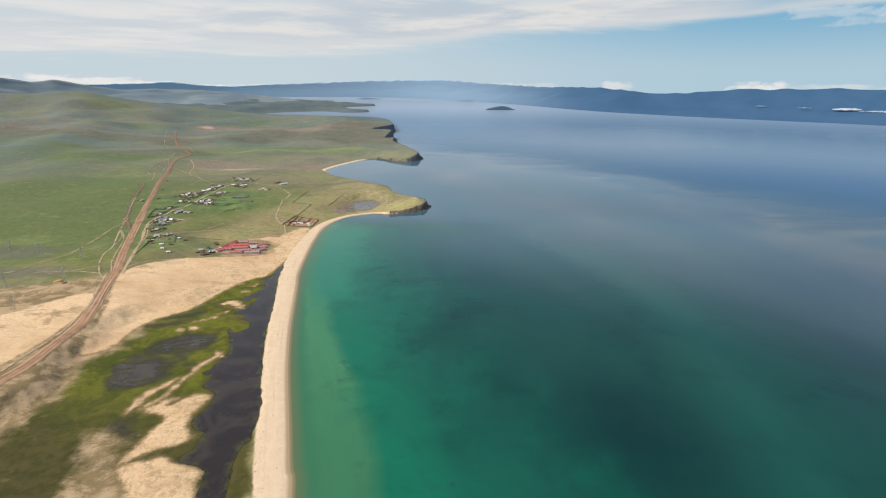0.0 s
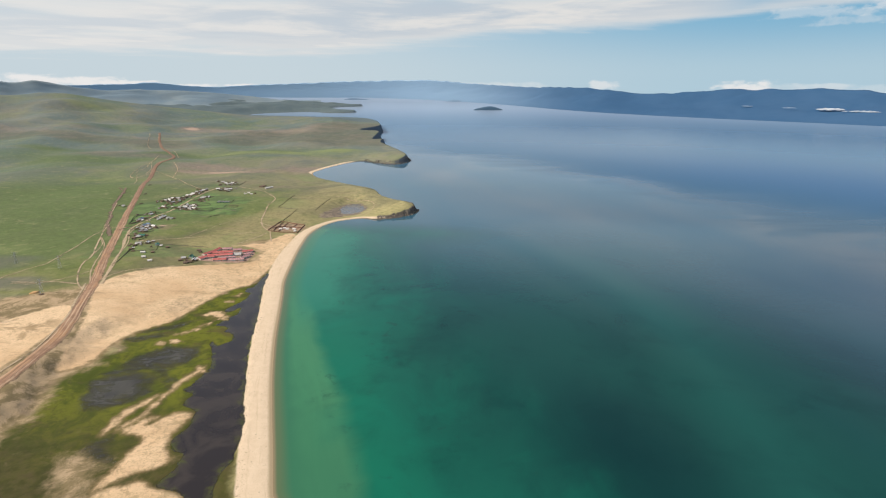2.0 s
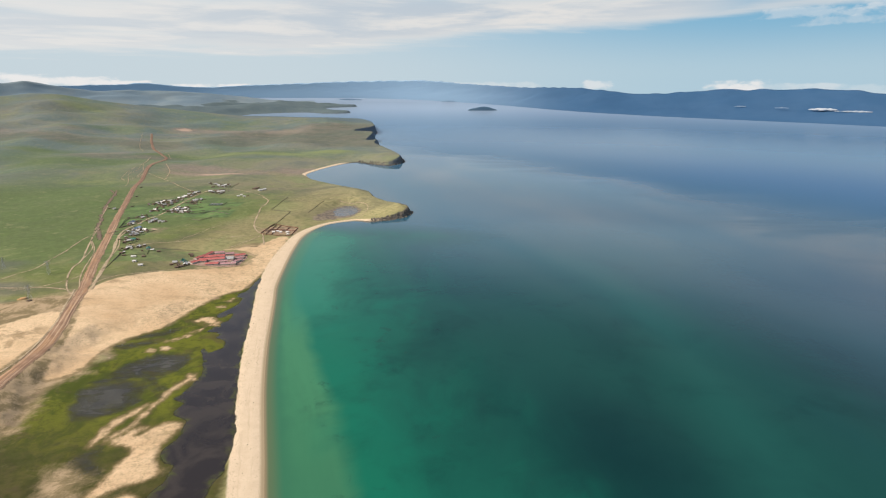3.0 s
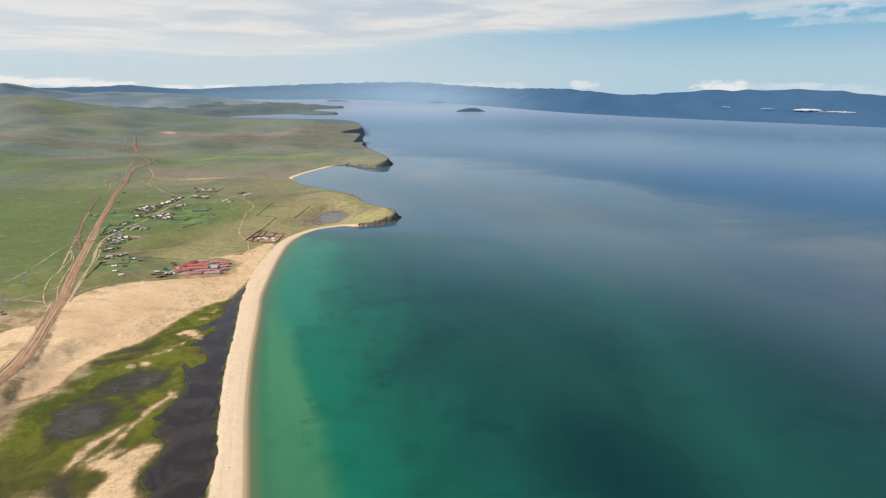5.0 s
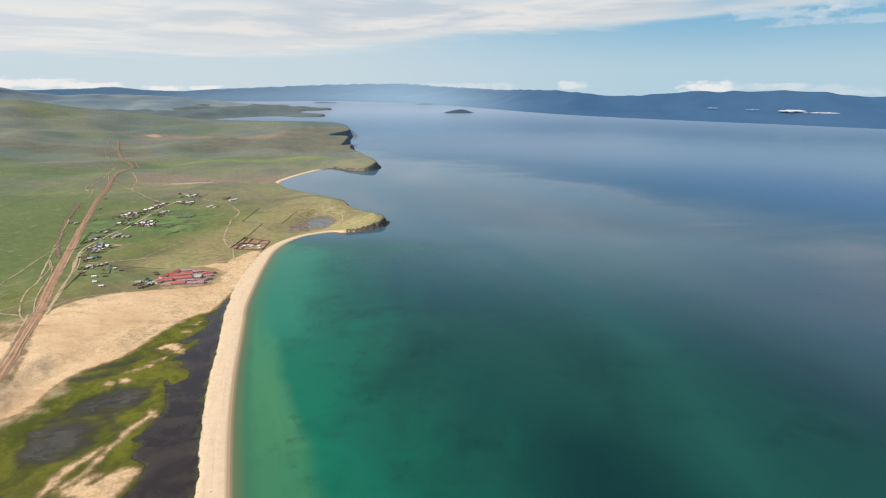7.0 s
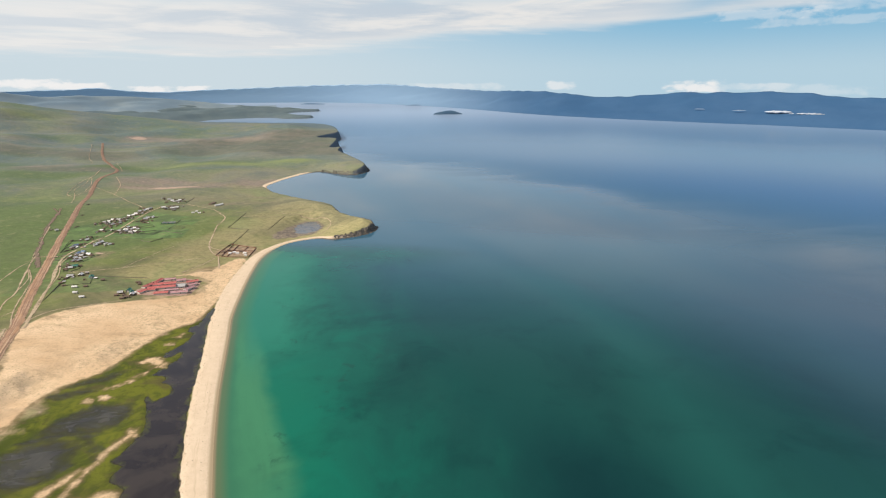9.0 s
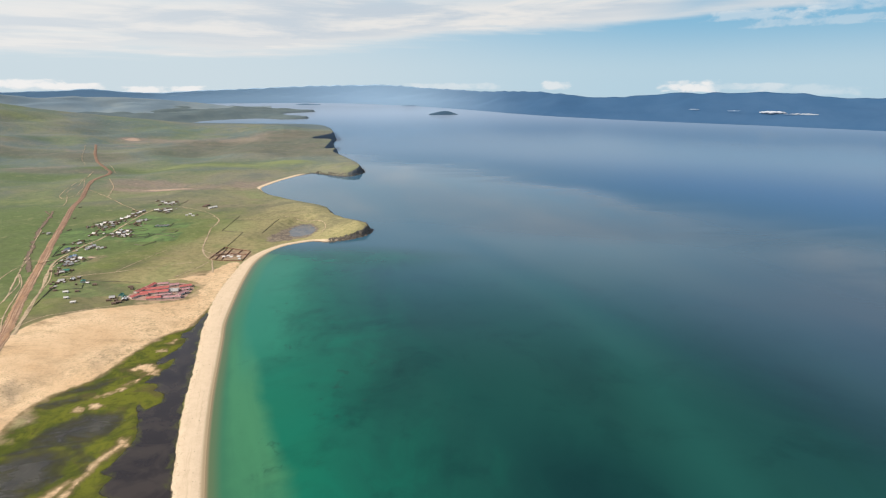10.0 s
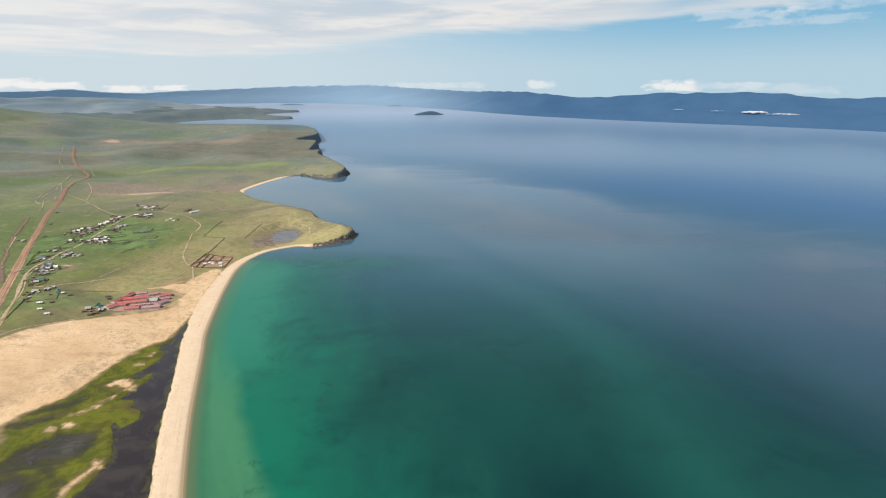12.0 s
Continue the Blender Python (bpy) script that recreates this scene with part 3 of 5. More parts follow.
beach_col = g.mix(g.step(fine, 0.3, 0.7), (0.63, 0.485, 0.325), (0.69, 0.54, 0.37))
beach_col = g.mix(g.step(grit, 0.60, 0.72, 0, 0.3), beach_col, (0.36, 0.28, 0.18))
beach_col = g.mix(g.step(g.noise(pos, 0.22, 6, 0.7), 0.64, 0.72, 0, 0.25), beach_col, (0.40, 0.31, 0.20))
along_b = g.noise(g.node("ShaderNodeCombineXYZ", X=g.math("MULTIPLY", g.attr("beach"), 0.45), Y=g.math("MULTIPLY", g.node("ShaderNodeSeparateXYZ", Vector=pos).outputs[1], 0.012), Z=0.0).outputs[0], 1.0, 6, 0.62)
beach_col = g.mix(g.step(along_b, 0.54, 0.66, 0, 0.35), beach_col, (0.44, 0.325, 0.20))
wrack = g.math("MULTIPLY", g.step(g.attr("beach"), 9.0, 3.0), g.step(stipple, 0.56, 0.64, 0, 0.7))
beach_col = g.mix(wrack, beach_col, (0.22, 0.16, 0.09))
tuft = g.noise(pos, 0.045, 8, 0.7, 0.9)
marsh_col = g.mix(g.step(g.math("ADD", tuft, g.math("MULTIPLY", g.math("SUBTRACT", mid, 0.5), 0.8)), 0.38, 0.60), (0.060, 0.074, 0.011), (0.124, 0.132, 0.015))
marsh_col = g.mix(g.step(fine, 0.5, 0.72, 0, 0.7), marsh_col, (0.045, 0.050, 0.010))
marsh_col = g.mix(g.step(g.noise(pos, 0.03, 7, 0.66, 0.8), 0.52, 0.66, 0, 0.7), marsh_col, (0.085, 0.066, 0.028))
near_dull = g.step(g.node("ShaderNodeSeparateXYZ", Vector=pos).outputs[1], 470, 330, 0, 0.8)
marsh_col = g.mix(g.math("MULTIPLY", near_dull, g.step(tuft, 0.3, 0.55, 0.6, 1.0)), marsh_col, g.mix(g.step(fine, 0.35, 0.65), (0.036, 0.034, 0.013), (0.074, 0.058, 0.026)))
marsh_col = g.mix(g.math("MULTIPLY", near_dull, g.step(g.noise(pos, 0.028, 10, 0.74, 0.4), 0.56, 0.66, 0, 0.45)), marsh_col, (0.24, 0.18, 0.10))
col = g.mix(within("marsh", -8, 5, 0.9, 0.5), grass, marsh_col)
col = g.mix(within("dry", -12, 10, 2.0, 0.6), col, g.mix(g.step(g.noise(pos, 0.032, 10, 0.74, 0.5), 0.43, 0.57), (0.42, 0.305, 0.18), (0.205, 0.155, 0.078)))
col = g.mix(within("sand", -2.0, 2.5, 1.0, 0.20), col, sand_col)
rim_s = g.math("ABSOLUTE", g.math("ADD", g.attr("sand"), edge_n))
col = g.mix(g.math("MULTIPLY", g.step(rim_s, 4.5, 0.3, 0, 0.55), g.step(g.attr("marsh"), -12, 0)), col, (0.16, 0.115, 0.05))
col = g.mix(g.step(g.math("ADD", g.attr("wet"), edge_n), -3.0, 1.0, 0, 0.25), col, (0.070, 0.062, 0.022))
col = g.mix(g.step(g.attr("wet"), 0.2, 2.0, 0, 0.45), col, (0.050, 0.048, 0.018))
col = g.mix(within("mud", -3, 4, 0.8), col, g.mix(g.step(fine, 0.4, 0.6), (0.13, 0.105, 0.085), (0.24, 0.195, 0.135)))
speckle = g.noise(pos, 0.35, 6, 0.75, 0.4)
col = g.mix(g.step(speckle, 0.53, 0.63, 0, 0.35), col, g.mix(0.6, col, (0.05, 0.045, 0.02)))
col = g.mix(g.step(speckle, 0.46, 0.36, 0, 0.22), col, g.vmath("SCALE", col, 1.3))
col = g.mix(within("beach", -1.0, 1.0, 0.22), col, beach_col)
col = g.mix(g.step(g.attr("d"), 4.5, 1.2), col, g.mix(g.step(g.attr("cliff"), 1, 3), (0.36, 0.275, 0.165), (0.10, 0.085, 0.065)))
rock = g.mix(g.step(fine, 0.35, 0.65), (0.085, 0.075, 0.065), (0.20, 0.175, 0.14))
# Same haze tint put into the rock colour.
rock = g.mix(g.attr("land_haze"), rock, (0.135, 0.160, 0.180))
col = g.mix(g.math("MULTIPLY", g.step(tilt, 0.90, 0.72), g.step(g.attr("cliff"), 1.0, 4.0)), col, rock)
# Haze painted over all ground colours beyond the crest.
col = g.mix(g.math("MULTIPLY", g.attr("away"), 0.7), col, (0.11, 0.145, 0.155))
col = g.mix(g.step(grit, 0.55, 0.75, 0, 0.28), col, g.mix(0.55, col, (0.03, 0.03, 0.015)))
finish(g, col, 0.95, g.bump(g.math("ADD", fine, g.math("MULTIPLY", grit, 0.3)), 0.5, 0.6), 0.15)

M_LAKE, k = material("lake_water")
pos = k.place()
off = k.attr("off")
big = k.noise(pos, 0.0032, 5, 0.55, 1.0)
mid = k.noise(pos, 0.014, 6, 0.6, 0.6)
bed = k.noise(k.mapped(pos, scale=(0.012, 0.0035, 1), rot=(0, 0, radians(12))), 1.0, 6, 0.6, 0.8)
reach = k.math("ADD", k.attr("reach"), k.math("ADD", k.math("MULTIPLY", k.math("SUBTRACT", bed, 0.5), k.math("ADD", 40.0, k.math("MULTIPLY", k.math("MINIMUM", off, 500.0), 0.4))), k.math("MULTIPLY", k.math("SUBTRACT", mid, 0.5), 30.0)))
# a submerged sand bar runs along the beach and ends at a clean drop
soft_n = k.noise(pos, 0.02, 5, 0.6, 0.5)
bar = k.math("ADD", k.attr("bar"), k.math("MULTIPLY", k.math("SUBTRACT", soft_n, 0.5), 0.34))
wcol = k.mix(k.step(off, 0.0, 3.5), (0.25, 0.19, 0.11), (0.090, 0.138, 0.068))
wcol = k.mix(k.step(off, 3.0, 14.0), wcol, (0.036, 0.145, 0.074))
lanes = k.noise(k.node("ShaderNodeCombineXYZ", X=k.math("MULTIPLY", k.attr("bar"), 5.0), Y=k.math("MULTIPLY", k.attr("along"), 0.008), Z=0.0).outputs[0], 1.0, 5, 0.6, 0.5)
wcol = k.mix(k.math("MULTIPLY", k.math("MULTIPLY", k.step(bar, 0.20, 0.50), k.step(lanes, 0.30, 0.62, 0.7, 1.0)), k.attr("pale")), wcol, (0.050, 0.192, 0.090))
wcol = k.mix(k.step(bar, 0.84, 1.24), wcol, (0.006, 0.128, 0.074))
reach = k.math("ADD", reach, k.math("MULTIPLY", k.attr("pale"), 14.0))
wcol = k.mix(k.math("MULTIPLY", k.attr("cove"), k.step(k.math("ADD", reach, k.math("MULTIPLY", k.math("SUBTRACT", soft_n, 0.5), 90.0)), 150, 60, 0, 0.85)), wcol, (0.020, 0.175, 0.108))
wcol = k.mix(k.step(reach, 70, 130, 0, 0.7), wcol, (0.006, 0.096, 0.064))
wcol = k.mix(k.step(reach, 80, 260), wcol, (0.006, 0.054, 0.044))
wcol = k.mix(k.step(reach, 380, 860), wcol, (0.008, 0.048, 0.062))
deep = k.math("ADD", k.attr("hole"), k.math("MULTIPLY", k.math("SUBTRACT", big, 0.5), 1.5))
wcol = k.mix(k.math("MULTIPLY", k.step(deep, 0.05, 1.2, 0, 0.68), k.step(off, 60, 160)), wcol, (0.001, 0.013, 0.018))
weed = k.noise(pos, 0.013, 7, 0.6, 0.5)
wcol = k.mix(k.math("MULTIPLY", k.step(weed, 0.48, 0.70, 0, 0.34), k.step(reach, 30, 90)), wcol, (0.001, 0.022, 0.022))
beds = k.math("MULTIPLY", k.step(k.noise(pos, 0.026, 8, 0.66, 0.3), 0.48, 0.70, 0, 0.32), k.step(k.noise(pos, 0.0075, 4, 0.5, 0.5), 0.46, 0.58))
wcol = k.mix(k.math("MULTIPLY", beds, k.math("MULTIPLY", k.step(reach, 45, 90), k.step(reach, 420, 200))), wcol, (0.001, 0.024, 0.022))
lit_bed = k.math("MULTIPLY", k.step(k.noise(pos, 0.010, 7, 0.62, 0.9), 0.46, 0.72, 0, 0.5), k.math("MULTIPLY", k.step(reach, 40, 80), k.step(reach, 270, 130)))
wcol = k.mix(lit_bed, wcol, (0.004, 0.135, 0.082))
clumps = k.math("MULTIPLY", k.step(k.noise(pos, 0.05, 7, 0.68, 0.5), 0.56, 0.68, 0, 0.45), k.math("MULTIPLY", k.step(k.noise(pos, 0.012, 4, 0.5, 0.4), 0.48, 0.58), k.math("MULTIPLY", k.step(reach, 35, 60), k.step(reach, 260, 140))))
wcol = k.mix(clumps, wcol, (0.012, 0.046, 0.036))
wcol = k.mix(k.math("MULTIPLY", k.step(k.math("ADD", k.attr("shoal"), k.math("MULTIPLY", k.math("SUBTRACT", big, 0.5), 160.0)), -75, 10), 0.45), wcol, (0.010, 0.088, 0.070))
# Mirrored sky and distance haze are painted into the water colour, by range.
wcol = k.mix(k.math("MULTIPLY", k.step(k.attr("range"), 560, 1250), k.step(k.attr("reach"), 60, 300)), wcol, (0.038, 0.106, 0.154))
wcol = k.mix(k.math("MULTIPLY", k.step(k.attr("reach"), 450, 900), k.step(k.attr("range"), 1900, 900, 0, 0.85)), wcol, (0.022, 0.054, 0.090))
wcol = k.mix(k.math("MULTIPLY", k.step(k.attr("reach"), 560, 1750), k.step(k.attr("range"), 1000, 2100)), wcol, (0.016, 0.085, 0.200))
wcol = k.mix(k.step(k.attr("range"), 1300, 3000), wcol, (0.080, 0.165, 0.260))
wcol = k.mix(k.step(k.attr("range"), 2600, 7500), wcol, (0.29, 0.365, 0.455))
ripple = k.noise(k.mapped(pos, scale=(0.05, 0.12, 1), rot=(0, 0, radians(20))), 1.0, 6, 0.6, 0.3)
# of far water one sees the near sides of the waves: the mean facet leans to the plan's origin below the camera, fitted
# to its view so that sky, not mountains, is mirrored
sp = k.node("ShaderNodeSeparateXYZ", Vector=pos).outputs
plan_xy = k.node("ShaderNodeCombineXYZ", X=sp[0], Y=sp[1], Z=0.0).outputs[0]
span = k.vmath("LENGTH", plan_xy, out=1)
gust = k.noise(k.mapped(pos, scale=(0.0016, 0.0042, 1), rot=(0, 0, radians(38))), 1.0, 6, 0.6, 0.6)
ruffle = k.step(k.math("ADD", k.attr("ruffle"), k.math("MULTIPLY", k.math("SUBTRACT", gust, 0.5), 700.0)), -230, 330)
lean = k.math("MULTIPLY", ruffle, k.math("ADD", k.step(span, 1700, 3000, 0.115, 0.055), k.step(span, 3600, 4800, 0.0, 0.07)))
facet = k.vmath("ADD", k.vmath("SCALE", k.vmath("NORMALIZE", plan_xy), k.math("MULTIPLY", lean, -1.0)), (0.0, 0.0, 1.0))
level_up = k.node("ShaderNodeBump", Height=ripple, Strength=0.06, Distance=0.6, Normal=k.vmath("NORMALIZE", facet))
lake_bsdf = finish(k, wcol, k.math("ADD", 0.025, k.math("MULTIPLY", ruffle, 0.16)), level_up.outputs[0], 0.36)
lake_bsdf.inputs["IOR"].default_value = 1.33

M_POOL, k = material("marsh_water")
pos = k.place()
pc = k.mix(k.step(k.noise(pos, 0.03, 6, 0.6, 1.0), 0.4, 0.62), (0.026, 0.020, 0.017), (0.046, 0.036, 0.028))
pc = k.mix(k.step(k.noise(pos, 0.11, 6, 0.65, 1.2), 0.60, 0.74, 0, 0.4), pc, (0.060, 0.056, 0.030))
shallow = k.math("ADD", k.attr("depth"), k.math("MULTIPLY", k.math("SUBTRACT", k.noise(pos, 0.06, 8, 0.68, 0.8), 0.5), 34.0))
pc = k.mix(k.step(shallow, 6.0, -3.0, 0, 0.85), pc, k.mix(k.step(k.noise(pos, 0.25, 5, 0.6), 0.4, 0.6), (0.075, 0.082, 0.014), (0.060, 0.050, 0.024)))
lb = finish(k, pc, 0.22, k.bump(k.noise(pos, 0.5, 4), 0.04, 0.1), 0.35)
k.put(lb.inputs["Alpha"], k.step(k.math("ADD", k.attr("depth"), k.math("MULTIPLY", k.math("SUBTRACT", k.noise(pos, 0.2, 7, 0.7), 0.5), 6.0)), -1.0, 2.0))

M_MURK, k = material("murky_pool_water")
pos = k.place()
mk = k.mix(k.step(k.noise(pos, 0.04, 7, 0.65, 1.0), 0.38, 0.62), (0.052, 0.050, 0.044), (0.088, 0.082, 0.066))
swirl = k.noise(k.mapped(pos, scale=(0.030, 0.060, 1), rot=(0, 0, radians(-35))), 1.0, 8, 0.62, 1.6)
shallow = k.math("ADD", k.attr("depth"), k.math("MULTIPLY", k.math("SUBTRACT", swirl, 0.5), 60.0))
mb = finish(k, mk, 0.4, None, 0.22)
k.put(mb.inputs["Alpha"], k.math("MULTIPLY", k.step(shallow, -9.0, 22.0, 0.0, 0.85), k.step(k.attr("depth"), -7.0, -1.0)))

M_POND, k = material("pond_water")
pos = k.place()
finish(k, k.mix(k.step(k.noise(pos, 0.05, 5, 0.6), 0.4, 0.6), (0.10, 0.105, 0.11), (0.15, 0.14, 0.125)), 0.25, None, 0.5)

M_DIRT, k = material("graded_red_earth")
pos = k.place()
lane = k.attr("across")
dn = k.noise(pos, 0.09, 6, 0.65)
dc = k.mix(k.step(dn, 0.35, 0.68), (0.270, 0.160, 0.100), (0.375, 0.240, 0.152))
dc = k.mix(k.step(k.noise(k.node("ShaderNodeCombineXYZ", X=k.math("MULTIPLY", lane, 1.6), Y=k.math("MULTIPLY", k.attr("along"), 0.02), Z=3.0).outputs[0], 1.0, 4, 0.6), 0.48, 0.62, 0, 0.7), dc, (0.42, 0.245, 0.130))
ruts = k.noise(k.node("ShaderNodeCombineXYZ", X=k.math("MULTIPLY", lane, 6.5), Y=k.math("MULTIPLY", k.attr("along"), 0.005), Z=0.0).outputs[0], 1.0, 6, 0.6)
dc = k.mix(k.step(ruts, 0.48, 0.64, 0, 0.8), dc, (0.165, 0.105, 0.074))
dc = k.mix(k.step(ruts, 0.47, 0.37, 0, 0.85), dc, (0.54, 0.395, 0.260))
dc = k.mix(k.step(k.attr("along"), 600, 1300, 0, 0.55), dc, (0.17, 0.105, 0.080))
banked = k.math("MULTIPLY", k.step(lane, 0.22, 0.42), k.step(k.noise(pos, 0.05, 7, 0.7), 0.47, 0.6, 0, 0.75))
dc = k.mix(k.math("MULTIPLY", banked, 0.5), dc, (0.125, 0.082, 0.060))
rim_d = k.step(k.math("ADD", k.math("ABSOLUTE", lane), k.math("MULTIPLY", k.math("SUBTRACT", dn, 0.5), 0.25)), 0.40, 0.52, 0, 0.75)
dc = k.mix(rim_d, dc, (0.33, 0.235, 0.150))
db = finish(k, dc, 0.95, k.bump(dn, 0.6, 1.0), 0.1)
k.put(db.inputs["Alpha"], k.step(k.math("ADD", k.math("ABSOLUTE", lane), k.math("MULTIPLY", k.math("SUBTRACT", k.noise(pos, 0.12, 7, 0.7), 0.5), 0.8)), 0.62, 0.48))

M_TRACK, k = material("pale_dirt_track")
pos = k.place()
tn = k.noise(pos, 0.15, 6, 0.65)
tb = finish(k, k.mix(k.step(tn, 0.35, 0.65), (0.34, 0.258, 0.160), (0.49, 0.380, 0.250)), 0.95, k.bump(tn, 0.5, 0.5), 0.1)
# grass shows through at the ragged sides and between the wheels
side = k.math("ABSOLUTE", k.attr("across"))
worn = k.noise(pos, 0.10, 6, 0.7)
tb.inputs["Alpha"].default_value = 1.0
k.put(tb.inputs["Alpha"], k.math("MULTIPLY", k.step(k.math("ADD", side, k.math("MULTIPLY", k.math("SUBTRACT", worn, 0.5), 1.4)), 0.50, 0.30), k.step(k.noise(pos, 0.03, 5, 0.6), 0.30, 0.50, 0.3, 1.0)))


M_SCAR, k = material("dark_turned_earth")
pos = k.place()
tn = k.noise(pos, 0.06, 7, 0.7, 0.6)
tb = finish(k, k.mix(k.step(tn, 0.35, 0.65), (0.14, 0.105, 0.078), (0.25, 0.178, 0.125)), 0.95, None, 0.1)
k.put(tb.inputs["Alpha"], k.step(k.math("ADD", k.math("ABSOLUTE", k.attr("across")), k.math("MULTIPLY", k.math("SUBTRACT", tn, 0.5), 1.6)), 0.34, 0.10))


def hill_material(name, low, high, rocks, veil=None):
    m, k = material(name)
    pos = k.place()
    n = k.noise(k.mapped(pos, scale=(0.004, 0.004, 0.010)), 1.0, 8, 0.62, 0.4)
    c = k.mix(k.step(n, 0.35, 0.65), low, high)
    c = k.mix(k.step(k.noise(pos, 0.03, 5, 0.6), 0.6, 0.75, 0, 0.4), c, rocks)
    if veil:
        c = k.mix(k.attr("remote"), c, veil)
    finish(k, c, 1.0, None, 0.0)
    return m


# Distance haze is painted into these colours; veil adds more on remote mountains.
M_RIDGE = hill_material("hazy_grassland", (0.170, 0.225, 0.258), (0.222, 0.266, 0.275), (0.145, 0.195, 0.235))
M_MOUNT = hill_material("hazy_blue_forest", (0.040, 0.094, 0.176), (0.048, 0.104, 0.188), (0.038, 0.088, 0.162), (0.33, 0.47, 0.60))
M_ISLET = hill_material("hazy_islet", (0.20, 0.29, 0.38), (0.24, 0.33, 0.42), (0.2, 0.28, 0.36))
M_ISLE = hill_material("hazed_island_scrub", (0.060, 0.110, 0.165), (0.085, 0.135, 0.180), (0.06, 0.105, 0.155))

# ---- land ----


def growing(start, first, rate, end):
    v, s = [start], first
    while abs(v[-1] - start) < end:
        v.append(v[-1] + s)
        s *= rate
    return v[1:]


fine_x = list(np.arange(-520, -19, 2.5))
xs = np.array(growing(fine_x[0], -2.6, 1.03, 9000)[::-1] + fine_x + growing(fine_x[-1], 2.6, 1.25, 260))
fine_y = list(np.arange(270, 1281, 2.5))
ys = np.array(growing(fine_y[0], -2.6, 1.05, 2700)[::-1] + fine_y + growing(fine_y[-1], 2.6, 1.009, 8300))
gx, gy = [a.ravel() for a in np.meshgrid(xs, ys)]
land = ground(gx, gy)
faces_all = faces = grid_faces(len(ys), len(xs))
keep = (land["d"] > -70)[faces].any(1)
faces = faces[keep]
used = np.unique(faces)
index = np.full(len(gx), -1)
index[used] = np.arange(len(used))
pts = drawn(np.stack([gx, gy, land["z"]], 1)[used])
ground_ob = new("ground", sheet_mesh("ground", pts, index[faces], M_GROUND, {key: land[key][used] for key in ("d", "marsh", "wet", "sand", "dry", "beach", "pond", "cliff", "tone", "earth", "away", "mud", "land_haze", "garden", "hazy_heath", "meadow")}))
tagged(ground_ob, "green and tan steppe with sand, marsh and pale beach", "ground", kind="structure")

# ---- lake ----
az = np.radians(np.concatenate([np.arange(-60, 60, 0.25), np.arange(60, 300.1, 3.0)]))
rad = np.concatenate([[0.001, 60], np.geomspace(110, 15500, 230)])
aa, rr = [v.ravel() for v in np.meshgrid(az, rad)]
lx, ly = rr * np.sin(aa), rr * np.cos(aa)
off_shore = -inside(LAND, lx, ly)
shoal_line = spline([(250, 180), (257, 304), (262, 372), (268, 440), (276, 520), (276, 600), (264, 730), (230, 860), (150, 960)])
sd = np.full(lx.shape, 1e9)
for i in range(len(shoal_line) - 1):
    a, b = shoal_line[i], shoal_line[i + 1]
    e = b - a
    tt = np.clip(((lx - a[0]) * e[0] + (ly - a[1]) * e[1]) / (e @ e), 0, 1)
    sd = np.minimum(sd, np.hypot(lx - a[0] - tt * e[0], ly - a[1] - tt * e[1]))
hole = np.zeros(lx.shape)
for cx, cy, rx, ry, a in ((150, 370, 85, 130, 1.0), (205, 560, 45, 120, 0.6), (-15, 545, 60, 60, 0.55), (20, 430, 95, 120, 0.5), (40, 760, 160, 60, 0.5), (420, 500, 110, 260, 0.7), (90, 240, 160, 90, 0.7)):
    hole = np.maximum(hole, a * np.exp(-((lx - cx) / rx) ** 2 - ((ly - cy) / ry) ** 2))
# width of the shallow shelf along the beach, and how far out the wind ruffles the water, by bearing
shelf = np.interp(ly, [300, 380, 455, 510, 650, 720, 800, 1000], [54, 57, 57, 49, 38, 29, 24, 24])
ruffled = rr - np.interp(np.degrees(np.arctan2(lx, ly)), [-20, -4, 3.9, 12.2, 24.7, 34, 41.6, 60], [2900, 2500, 2205, 1923, 1530, 1376, 1310, 1250])
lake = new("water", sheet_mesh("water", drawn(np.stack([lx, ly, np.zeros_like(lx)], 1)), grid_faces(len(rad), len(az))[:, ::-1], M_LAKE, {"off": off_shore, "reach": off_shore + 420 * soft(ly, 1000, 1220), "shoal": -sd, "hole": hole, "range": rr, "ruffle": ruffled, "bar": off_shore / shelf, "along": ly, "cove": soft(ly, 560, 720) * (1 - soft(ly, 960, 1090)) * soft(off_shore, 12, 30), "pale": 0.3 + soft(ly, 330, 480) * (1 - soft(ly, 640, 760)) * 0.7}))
tagged(lake, "calm lake, pale green shallows to deep blue", "water", kind="structure")


def flood(name, mask, lowest, z, label, mat):
    """A level sheet of standing water where the hollow is, reaching a little under its banks."""
    sel = (mask > lowest)[faces_all].any(1) & (gy[faces_all].min(1) > 100) & (gy[faces_all].max(1) < 1400)
    f = faces_all[sel]
    u_, inv_ = np.unique(f, return_inverse=True)
    v = np.stack([gx[u_], gy[u_], np.full(len(u_), z)], 1)
    me = sheet_mesh(name, v, inv_.reshape(f.shape), mat, {"depth": mask[u_]})
    return tagged(new(name, me), label, "water", kind="structure")


flood("water_lagoon", np.where(land["pools"] > -4, -99, land["wet"]), -3.0, 1.02, "dark brown lagoon lying behind the beach", M_POOL)
flood("water_pools", np.minimum(land["pools"], land["wet"]), -10.0, 1.016, "murky grey pools among marsh grass", M_MURK)
flood("water_pond", land["pond"], -4.0, 2.75, "grey shallow pond on the headland", M_POND)

# ---- roads and tracks ----


